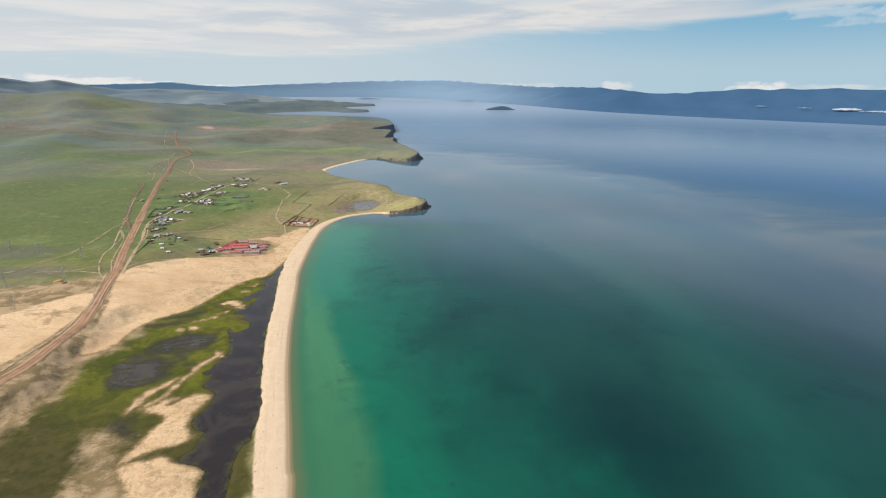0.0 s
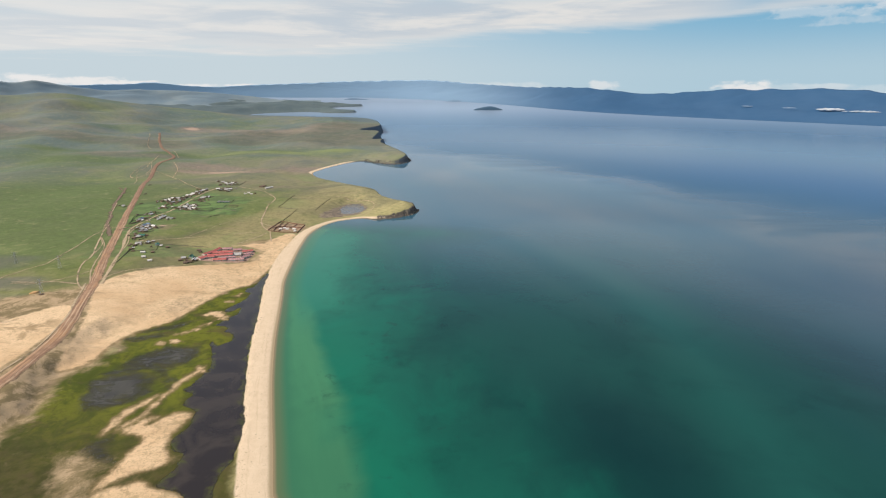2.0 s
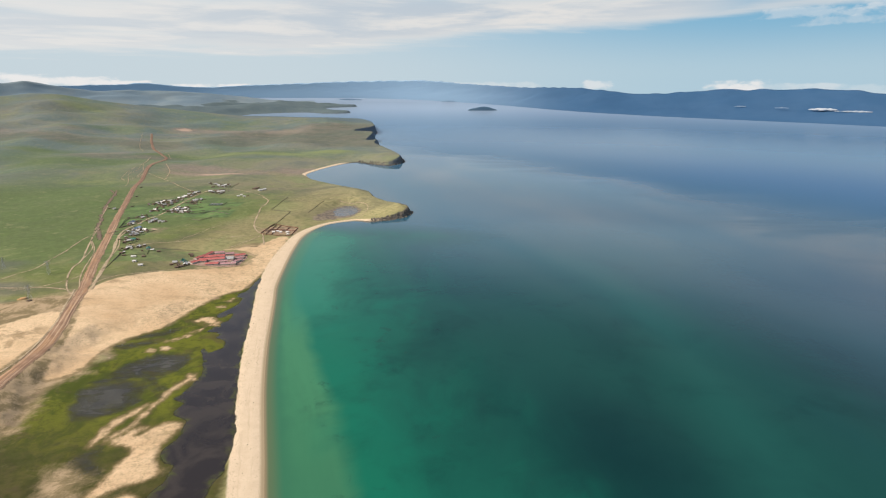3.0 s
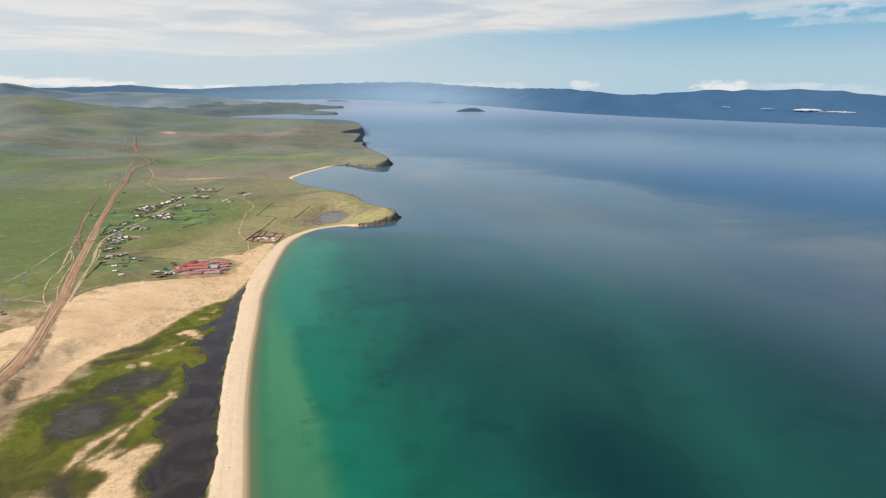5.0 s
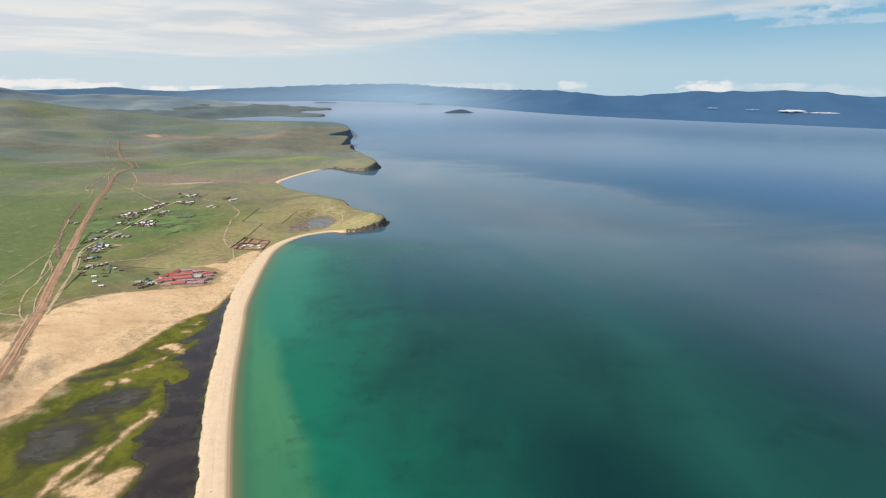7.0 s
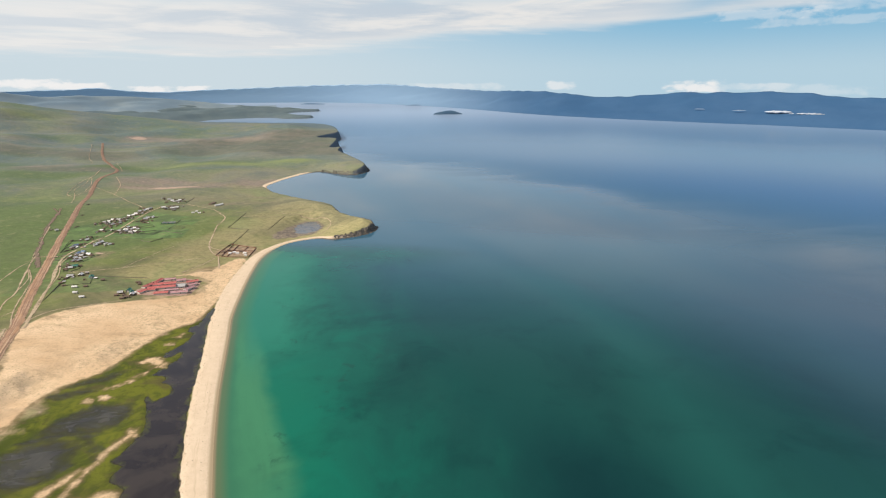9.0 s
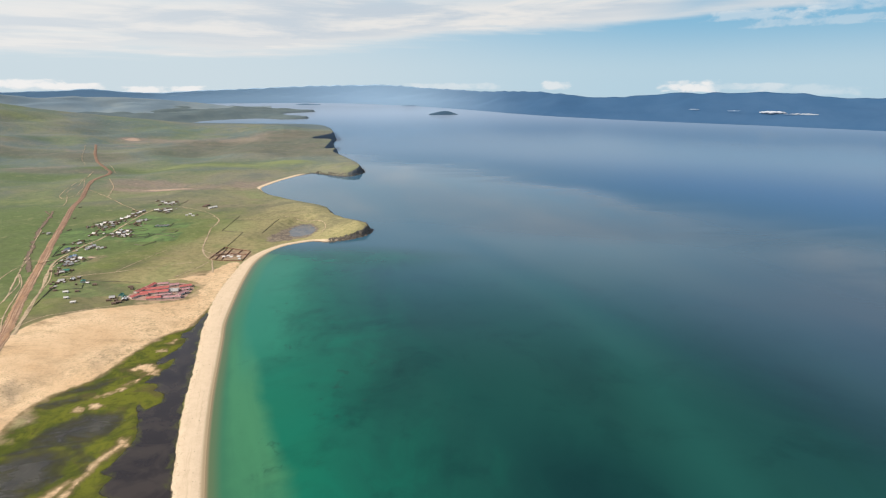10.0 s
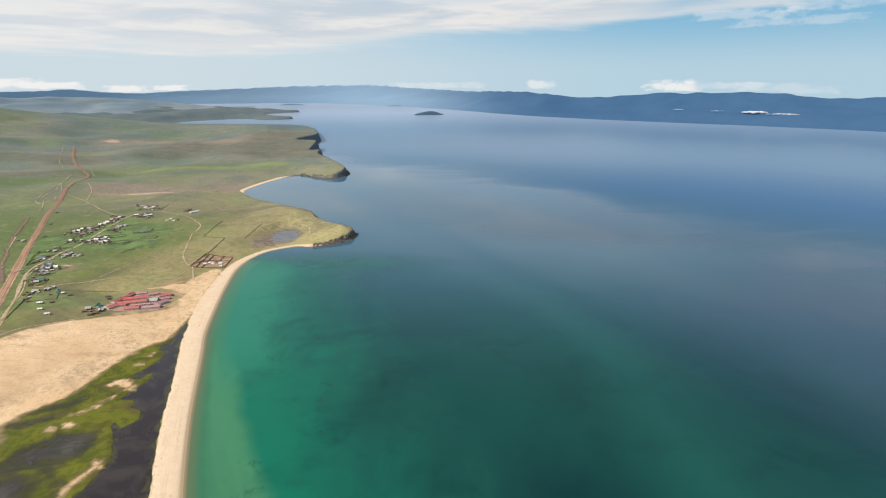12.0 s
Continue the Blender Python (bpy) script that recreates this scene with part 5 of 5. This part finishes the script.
# ---- village ----
rng = random.Random(5)
KINDS = {
    "w": (M_LOG, M_WHITE, "log village house with a pale sheet roof"),
    "g": (M_LOG, M_SLATE, "log village house with a grey slate roof"),
    "d": (M_LOG, M_BROWN, "low dark wooden barn with a board roof"),
    "b": (M_PLASTER, M_BLUE, "pale village house with a blue metal roof"),
    "n": (M_PLASTER, M_GREEN, "pale hut with a green metal roof"),
    "p": (M_PLASTER, M_WHITE, "small white hut with a white roof"),
}
HAMLET = [
    # upper hamlet
    (((-586, 1532, "d"), (-564, 1489, "d"), (-567, 1514, "g"), (-555, 1500, "w"), (-555, 1518, "d"), (-540, 1494, "g"), (-539, 1506, "w"), (-537, 1518, "d"), (-521, 1492, "d")), 15),
    (((-549, 1426, "w"), (-537, 1413, "g"), (-536, 1429, "d"), (-525, 1416, "w"), (-511, 1396, "g"), (-517, 1422, "w"), (-530, 1443, "d")), 20),
    # north side of the street
    (((-581, 1396, "w"), (-578, 1407, "w"), (-576, 1417, "g"), (-577, 1378, "d"), (-587, 1387, "g"), (-574, 1351, "d"), (-583, 1358, "w"), (-583, 1345, "w"), (-588, 1334, "w"), (-591, 1417, "d"), (-591, 1375, "d"), (-576, 1322, "d"), (-585, 1316, "d")), 75),
    (((-592, 1310, "d"), (-594, 1300, "g"), (-597, 1289, "d"), (-609, 1310, "d"), (-606, 1296, "w"), (-605, 1279, "w"), (-612, 1275, "g"), (-617, 1268, "d"), (-615, 1260, "d"), (-595, 1248, "d"), (-585, 1238, "d"),
      (-585, 1249, "g"), (-578, 1252, "d"), (-577, 1263, "g"), (-580, 1276, "d"), (-578, 1287, "d"), (-592, 1273, "d"), (-577, 1226, "d")), 65),
    # south side of the street
    (((-549, 1186, "d"), (-543, 1189, "g"), (-537, 1179, "d"), (-530, 1184, "g"), (-534, 1197, "w"), (-526, 1200, "w"), (-540, 1217, "w"), (-516, 1176, "g"), (-519, 1194, "d"), (-522, 1210, "w"), (-510, 1181, "w"), (-531, 1218, "d"), (-502, 1172, "d"), (-523, 1168, "d")), 75),
    (((-540, 1285, "d"), (-540, 1299, "w"), (-537, 1310, "g"), (-531, 1316, "w"), (-527, 1263, "d"), (-529, 1284, "d")), 70),
    # scattered yards along the lower street
    (((-581, 1197, "w"), (-583, 1188, "d"), (-573, 1189, "d"), (-540, 1094, "w"), (-537, 1103, "w"), (-539, 1084, "p"), (-525, 1093, "p"), (-516, 1088, "p"), (-573, 1123, "w"), (-576, 1144, "d"), (-577, 1135, "d"),
      (-574, 1086, "b"), (-574, 1078, "g"), (-571, 1067, "d"), (-569, 1091, "d"), (-674, 1208, "p")), 65),
    (((-532, 1003, "w"), (-543, 1034, "b"), (-538, 1042, "b"), (-536, 1014, "d"), (-529, 1019, "g"), (-527, 988, "g"), (-519, 990, "g"), (-530, 1029, "d"), (-521, 1027, "w"), (-513, 1018, "d")), 70),
    (((-521, 961, "d"), (-510, 949, "g"), (-508, 957, "n"), (-515, 942, "d"), (-502, 959, "d"), (-455, 901, "n"), (-476, 912, "w"), (-486, 876, "d"), (-490, 897, "d"), (-489, 908, "g")), 12),
    # huts and sheds beside the camp
    (((-457, 858, "p"), (-444, 834, "p"), (-427, 818, "p"), (-433, 889, "d"), (-444, 862, "d"), (-380, 884, "d"), (-375, 876, "d"), (-386, 828, "d"), (-385, 838, "g"), (-377, 830, "d"), (-370, 823, "d"), (-378, 848, "n"),
      (-371, 840, "n"), (-367, 833, "w"), (-374, 817, "d"), (-364, 842, "p")), 8),
    (((-454, 1350, "p"), (-450, 1362, "p"), (-438, 1344, "p"), (-432, 1354, "d")), 10),
]
for rows, turn in HAMLET:
    for hx, hy, kind in rows:
        mw, mr, text = KINDS[kind]
        a = turn + rng.choice((0, 90)) + rng.uniform(-8, 8)
        if kind == "d":
            shed("barn", hx, hy, a, rng.uniform(4.5, 7), rng.uniform(3.2, 4.2), rng.uniform(2.2, 2.7), mw, mr, text, "barn", "village barns")
        elif kind == "p":
            house("hut", hx, hy, turn + rng.uniform(-6, 6), rng.uniform(5.2, 7), rng.uniform(3, 3.8), 2.2, 0.9, mw, mr, text, "hut", "white huts", chimney=False)
        else:
            house("house", hx, hy, a, rng.uniform(6.5, 9.5), rng.uniform(4.8, 6.0), 2.5, rng.uniform(1.4, 1.9), mw, mr, text, "house", "village houses")
# outbuildings and board yards behind the houses
for rows, turn in HAMLET[:9]:
    for hx, hy, kind in rows:
        for _ in range(2):
            ox, oy = hx + rng.uniform(-13, 13), hy + rng.uniform(-14, 14)
            if min(math.hypot(ox - qx, oy - qy) for qx, qy, _k in rows) > 5.0:
                mr, text = rng.choice(((M_SLATE, "small plank outbuilding with a grey roof"), (M_BROWN, "small dark plank outbuilding in a yard"), (M_WHITE, "small plank outbuilding with a pale roof"), (M_BROWN, "small dark plank outbuilding in a yard")))
                shed("outbuilding", ox, oy, turn + rng.choice((0, 90)) + rng.uniform(-6, 6), rng.uniform(2.6, 4.6), rng.uniform(2.2, 3.0), rng.uniform(1.9, 2.3), M_LOG, mr, text, "shed", "village outbuildings")
house("barn", -420, 1432, 50, 22, 6, 2.8, 1.6, M_PLASTER, M_WHITE, "long pale livestock barn with a white roof", "barn", "", chimney=False)
shed("barn", -444, 1460, 80, 26, 8, 3.0, M_LOG, M_BROWN, "dark wooden barn beside the long barn", "barn", "village barns")

# glasshouse frames in a row
for i, gx_ in enumerate((-484, -477, -470, -463)):
    house("greenhouse", gx_, 1255, 84, 12, 4, 1.4, 1.0, M_GREEN, M_SLATE, "narrow greenhouse with a pale glazed roof", "greenhouse", "greenhouses in a row", chimney=False)

# ---- holiday camp with red roofs ----
CAMP = [
    (-360, 868, 66, 17, 7, "r"), (-353, 888, 78, 20, 7, "r"), (-339, 899, 12, 15, 7, "k"), (-322, 896, 18, 13, 8, "k"), (-304, 892, 22, 16, 8, "r"), (-340, 877, 12, 34, 9, "r"), (-338, 863, 12, 38, 10, "r"),
    (-314, 872, 8, 13, 14, "s"), (-359, 845, 59, 13, 8, "r"), (-330, 840, 8, 19, 8, "r"), (-309, 845, 10, 27, 8, "k"), (-299, 862, 60, 16, 8, "k"), (-300, 879, 30, 11, 7, "k"), (-321, 853, 10, 20, 5, "k"), (-349, 852, 12, 12, 6, "r"),
]
for cx, cy, a, lo, wi, kind in CAMP:
    roof, text = {"r": (M_RED, "long camp building with a bright red roof"), "k": (M_PINK, "camp building with a faded red roof"), "s": (M_SLATE, "broad hall with a pale grey roof")}[kind]
    house("camp_building", cx, cy, a, lo, wi, 2.7, wi * 0.16, M_PLASTER, roof, text, "building", "red-roofed camp buildings", chimney=False)

CAMP_YARD = spline([(-366, 838), (-366, 872), (-355, 902), (-325, 908), (-296, 900), (-290, 870), (-292, 842), (-320, 833)], closed=True)
M_YARD, k = material("dusty_pink_paving")
pos = k.place()
yn = k.noise(pos, 0.25, 6, 0.65)
finish(k, k.mix(k.step(yn, 0.35, 0.65), (0.30, 0.185, 0.140), (0.42, 0.285, 0.215)), 0.95, k.bump(yn, 0.4, 0.3), 0.1)
yard_f = faces_all[(inside(CAMP_YARD, gx[faces_all].mean(1), gy[faces_all].mean(1)) > 0)]
yu, yinv = np.unique(yard_f, return_inverse=True)
tagged(new("pavement_camp", sheet_mesh("pavement_camp", np.stack([gx[yu], gy[yu], land["z"][yu] + 0.12], 1), yinv.reshape(yard_f.shape), M_YARD)), "dusty pink paved yard between camp buildings", "yard", kind="structure")

# ---- fences ----


def panel_mesh(name, long, high, mat):
    bm = bmesh.new()
    box(bm, 0, 0, 0, 0.16, 0.16, high + 0.15)
    for z in (0.3, high - 0.25):
        box(bm, long / 2, 0.06, z, long, 0.05, 0.12)
    n = 6
    for i in range(n):
        box(bm, (i + 0.5) * long / n, -0.03, 0.08, long / n * 0.86, 0.04, high - 0.1 + 0.06 * (i % 2))
    bmesh.ops.recalc_face_normals(bm, faces=bm.faces)
    me = bpy.data.meshes.new(name)
    bm.to_mesh(me)
    bm.free()
    me.materials.append(mat)
    return me


PANEL_GREY, PANEL_PEN = panel_mesh("panel", 4.0, 1.0, M_FENCE), panel_mesh("panel", 4.0, 1.6, M_STOCK)


def fence(points, mesh, label, group):
    ob = thing("fence", *points[0])
    tagged(ob, label, "fence", group)
    base = Vector(ob.matrix_world.translation)
    for (x0, y0), (x1, y1) in zip(points, points[1:]):
        ln = math.hypot(x1 - x0, y1 - y0)
        n = max(int(round(ln / 4)), 1)
        t = np.arange(n + 1) / n
        hz = ground(x0 + (x1 - x0) * t, y0 + (y1 - y0) * t)["z"] - 0.1
        for i in range(n):
            p = new("panel", mesh)
            p.parent = ob
            run, up_ = ln / n, hz[i + 1] - hz[i]
            p.matrix_basis = (Matrix.Translation(Vector((x0 + (x1 - x0) * t[i], y0 + (y1 - y0) * t[i], hz[i])) - base)
                              @ pose(0, 0, 0, 0, -math.degrees(math.atan2(up_, run)), math.degrees(math.atan2(y1 - y0, x1 - x0))) @ Matrix.Diagonal((math.hypot(run, up_) / 4, 1, 1, 1)))
    return ob


for line in ([(-478, 840), (-483, 865), (-497, 919), (-458, 909), (-416, 906), (-375, 906)], [(-483, 865), (-464, 868), (-444, 874), (-453, 900)],
             [(-577, 1042), (-599, 1122), (-575, 1140)], [(-577, 1042), (-567, 1061), (-570, 1103)], [(-512, 931), (-531, 965), (-507, 967), (-496, 949), (-502, 930), (-512, 931)], [(-497, 916), (-470, 805)], [(-577, 1044), (-602, 1114), (-575, 1124), (-584, 1147)],
             [(-468, 1155), (-461, 1186), (-414, 1164)], [(-470, 1113), (-450, 1101), (-437, 1130)], [(-486, 1243), (-454, 1243), (-458, 1281)],
             [(-567, 1478), (-514, 1476), (-512, 1534)]):
    fence(line, PANEL_GREY, "weathered grey board fence round a village yard", "yard fences")
for rows, turn in HAMLET[1:8]:
    for hx, hy, kind in rows[::3]:
        ca, sa = math.cos(radians(turn)), math.sin(radians(turn))
        hl, hw = rng.uniform(8, 12), rng.uniform(7, 10)
        ring = [(hx + u_ * hl * ca - v_ * hw * sa, hy + u_ * hl * sa + v_ * hw * ca) for u_, v_ in ((-1, -1), (1, -1), (1, 1), (-1, 1))]
        fence(ring, PANEL_GREY, "weathered grey board fence round a village yard", "yard fences")
for cx, cy, hl, hw, turn in ((-486, 1176, 17, 9, 24), (-440, 1208, 13, 8, -8), (-505, 1226, 12, 8, 30), (-612, 1300, 18, 12, 60), (-560, 1010, 14, 10, 66)):
    ca, sa = math.cos(radians(turn)), math.sin(radians(turn))
    ring = [(cx + u_ * hl * ca - v_ * hw * sa, cy + u_ * hl * sa + v_ * hw * ca) for u_, v_ in ((-1, -1), (1, -1), (1, 1), (-1, 1), (-1, -1))]
    fence(ring, PANEL_GREY, "weathered grey board fence round a garden plot", "garden fences")
for line in ([(-338, 1212), (-330, 1329)], [(-338, 1210), (-294, 1203), (-303, 1089)], [(-255, 1200), (-237, 1295)]):
    fence(line, PANEL_GREY, "long dark board fence across the grassland", "field fences")
for line in ([(-311, 1033), (-307, 1075), (-304, 1104), (-275, 1092), (-251, 1080), (-252, 1020), (-300, 1028), (-311, 1033)], [(-309, 1056), (-280, 1066), (-252, 1058)], [(-290, 1030), (-288, 1097)], [(-300, 1030), (-298, 1100)], [(-270, 1062), (-268, 1090)]):
    fence(line, PANEL_PEN, "tall red-brown board wall of a stock pen", "pen walls")
for px_, py_, kind in ((-304, 1052, "d"), (-297, 1064, "d"), (-290, 1046, "p"), (-284, 1052, "p"), (-277, 1046, "p"), (-274, 1058, "d"), (-264, 1046, "p"), (-259, 1030, "p")):
    mw, mr, text = KINDS[kind]
    shed("barn" if kind == "d" else "hut", px_, py_, rng.uniform(-15, 15), rng.uniform(4.5, 7), 3.4, 2.3, mw, mr, text, "barn" if kind == "d" else "hut", "pen buildings")

# ---- pylons ----


def beam(bm, a, b, w_):
    a, b = Vector(a), Vector(b)
    d_ = b - a
    m = Matrix.Translation((a + b) / 2) @ d_.to_track_quat("Z", "Y").to_matrix().to_4x4() @ Matrix.Diagonal((w_, w_, d_.length, 1))
    bmesh.ops.create_cube(bm, size=1, matrix=m)


def pylon(x, y, turn, high):
    ob = thing("pylon", x, y, turn, 0.3)
    tagged(ob, "grey steel lattice power pylon on the steppe", "pylon", "power pylons")
    foot, neck = high * 0.11, high * 0.025
    levels = [0, 0.22, 0.42, 0.6, 0.76, 1.0]
    at = lambda f: foot + (neck - foot) * min(f / 0.76, 1)
    corners = ((1, 1), (-1, 1), (-1, -1), (1, -1))
    for sx, sy in corners:
        bm = bmesh.new()
        for f0, f1 in zip(levels, levels[1:]):
            beam(bm, (sx * at(f0), sy * at(f0), f0 * high), (sx * at(f1), sy * at(f1), f1 * high), 0.12)
        part("leg", bm, M_STEEL, ob)
    for f0, f1 in zip(levels, levels[1:]):
        bm = bmesh.new()
        for (ax, ay), (bx, by) in zip(corners, corners[1:] + corners[:1]):
            beam(bm, (ax * at(f0), ay * at(f0), f0 * high), (bx * at(f1), by * at(f1), f1 * high), 0.07)
            beam(bm, (bx * at(f0), by * at(f0), f0 * high), (ax * at(f1), ay * at(f1), f1 * high), 0.07)
        part("brace", bm, M_STEEL, ob)
    for f, reach_ in ((0.72, 0.2), (0.85, 0.26), (0.97, 0.17)):
        bm = bmesh.new()
        for sx in (-1, 1):
            beam(bm, (0, 0, f * high), (sx * reach_ * high, 0, f * high), 0.2)
            beam(bm, (0, 0, (f + 0.05) * high), (sx * reach_ * high, 0, f * high), 0.12)
        part("cross_arm", bm, M_STEEL, ob)
    return ob


pylon(-494, 677, 60, 20)
pylon(-492, 584, 60, 20)
pylon(-535, 777, 60, 20)
pylon(-553, 652, 60, 18)
pylon(-615, 801, 60, 18)
pylon(-675, 822, 60, 18)

# ---- rocks below the headlands ----


def rock_heap(name, x0, x1, y0, y1, count, size, seed, label):
    r = np.random.RandomState(seed)
    x, y = r.uniform(x0, x1, 40000), r.uniform(y0, y1, 40000)
    g_ = ground(x, y)
    ok = np.where((g_["d"] > -4) & (g_["d"] < 9) & (bluff(x, y) > 4))[0][:count]
    bm = bmesh.new()
    for i in ok:
        sz = size * r.uniform(0.35, 1.0) ** 1.5
        m = Matrix.LocRotScale((x[i], y[i], max(g_["z"][i], -0.4) + sz * 0.15), Euler(r.uniform(0, 6, 3)), (sz, sz * r.uniform(0.6, 1), sz * r.uniform(0.5, 0.9)))
        vs = bmesh.ops.create_icosphere(bm, subdivisions=1, radius=1, matrix=m)["verts"]
        for v in vs:
            v.co += Vector(r.uniform(-0.22, 0.22, 3)) * sz
    ob = part(name, bm, M_ROCK)
    return tagged(ob, label, "rocks", kind="stuff")


rock_heap("boulders", -150, -20, 1120, 1300, 620, 2.4, 1, "dark angular boulders at the foot of the headland")
rock_heap("boulders", -270, -70, 1960, 2250, 420, 3.2, 2, "dark boulders below the second headland")

# ---- mist over the far shore ----


def mist(name, bearing, el, dist, wide, high, seed, label, mat=M_CLOUD):
    r = np.random.RandomState(seed)
    z = 260 + dist * math.tan(radians(el))
    cx, cy = dist * math.sin(radians(bearing)), dist * math.cos(radians(bearing))
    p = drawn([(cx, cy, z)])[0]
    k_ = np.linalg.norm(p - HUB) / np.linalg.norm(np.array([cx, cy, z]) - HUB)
    bm = bmesh.new()
    side = Vector((math.cos(radians(bearing)), -math.sin(radians(bearing)), 0))
    for _ in range(70):
        u_ = r.uniform(-1, 1)
        big_ = (1 - u_ * u_) ** 0.7 * r.uniform(0.4, 1.0)
        c = Vector(p) + side * (u_ * wide / 2 * k_) + Vector((0, 0, r.uniform(-0.2, 0.35) * high * k_ * big_))
        sz = high * k_ * (0.12 + 0.30 * big_)
        bmesh.ops.create_icosphere(bm, subdivisions=2, radius=1, matrix=Matrix.LocRotScale(c, Euler((0, 0, -radians(bearing))), (sz * r.uniform(1.1, 2.0), sz, sz * r.uniform(0.5, 0.85))))
    ob = part(name, bm, mat, smooth=True)
    return tagged(ob, label, "cloud", kind="stuff")


mist("cloud", 35.5, -1.70, 5600, 190, 30, 1, "small white cloud lying on the mountain slope")
mist("cloud", 37.6, -1.80, 5485, 250, 17, 2, "long flat white cloud on the mountain slope")
mist("cloud", 29.3, -1.55, 5790, 90, 10, 3, "thin wisp of mist on the mountain slope", M_WISP)
mist("cloud", 32.5, -1.62, 5650, 110, 8, 4, "thin wisp of mist on the mountain slope", M_WISP)


# ---- spoil heaps along the road, litter on the beach ----


def mound(x, y, long, wide, high, turn, seed, mat, text):
    r = np.random.RandomState(seed)
    bm = bmesh.new()
    bmesh.ops.create_icosphere(bm, subdivisions=3, radius=1)
    for v in bm.verts:
        n_ = noise.noise(v.co * 2.2 + Vector((seed, 0, 0)))
        v.co = Vector((v.co.x * long, v.co.y * wide, max(v.co.z, -0.2) * high)) * (1 + 0.3 * n_)
    ob = part("spoil_heap", bm, mat, smooth=True)
    ob.matrix_world = pose(x, y, height(x, y), 0, 0, turn)
    return tagged(ob, text, "heap", "spoil heaps")


M_SPOIL = plain("dark_spoil_earth", (0.085, 0.060, 0.048), (0.17, 0.115, 0.08), 0.3)
for i, (mx, my, ml) in enumerate(((-585, 1062, 9), (-612, 1130, 7), (-660, 1240, 11), (-702, 1345, 8), (-742, 1450, 10))):
    mound(mx + 10, my - 4, ml * 0.6, 2.0, 1.4, 66 + 5 * (i % 3), i + 1, M_SPOIL, "heap of dark turned earth beside the road")
M_ORANGE = plain("orange_sand", (0.52, 0.30, 0.13), (0.60, 0.38, 0.19), 0.3)
mound(-505, 680, 5.5, 3.0, 2.6, 30, 11, M_ORANGE, "heap of orange sand beside a pylon")
mound(-493, 674, 3.5, 2.2, 1.4, 10, 12, M_SPOIL, "low heap of dark earth beside orange sand")

r = np.random.RandomState(8)
lx_, ly_ = r.uniform(-260, -95, 5000), r.uniform(290, 1000, 5000)
gb = ground(lx_, ly_)
bm = bmesh.new()
for i in np.where((gb["beach"] > 2) & (gb["d"] > 7))[0][:60]:
    sz = r.uniform(0.18, 0.45)
    bmesh.ops.create_icosphere(bm, subdivisions=1, radius=1, matrix=Matrix.LocRotScale((lx_[i], ly_[i], gb["z"][i] + sz * 0.2), Euler(r.uniform(0, 6, 3)), (sz * r.uniform(1, 2.2), sz, sz * 0.6)))
tagged(part("driftwood", bm, M_BARK), "scattered dark driftwood and weed on the sand", "driftwood", kind="stuff")
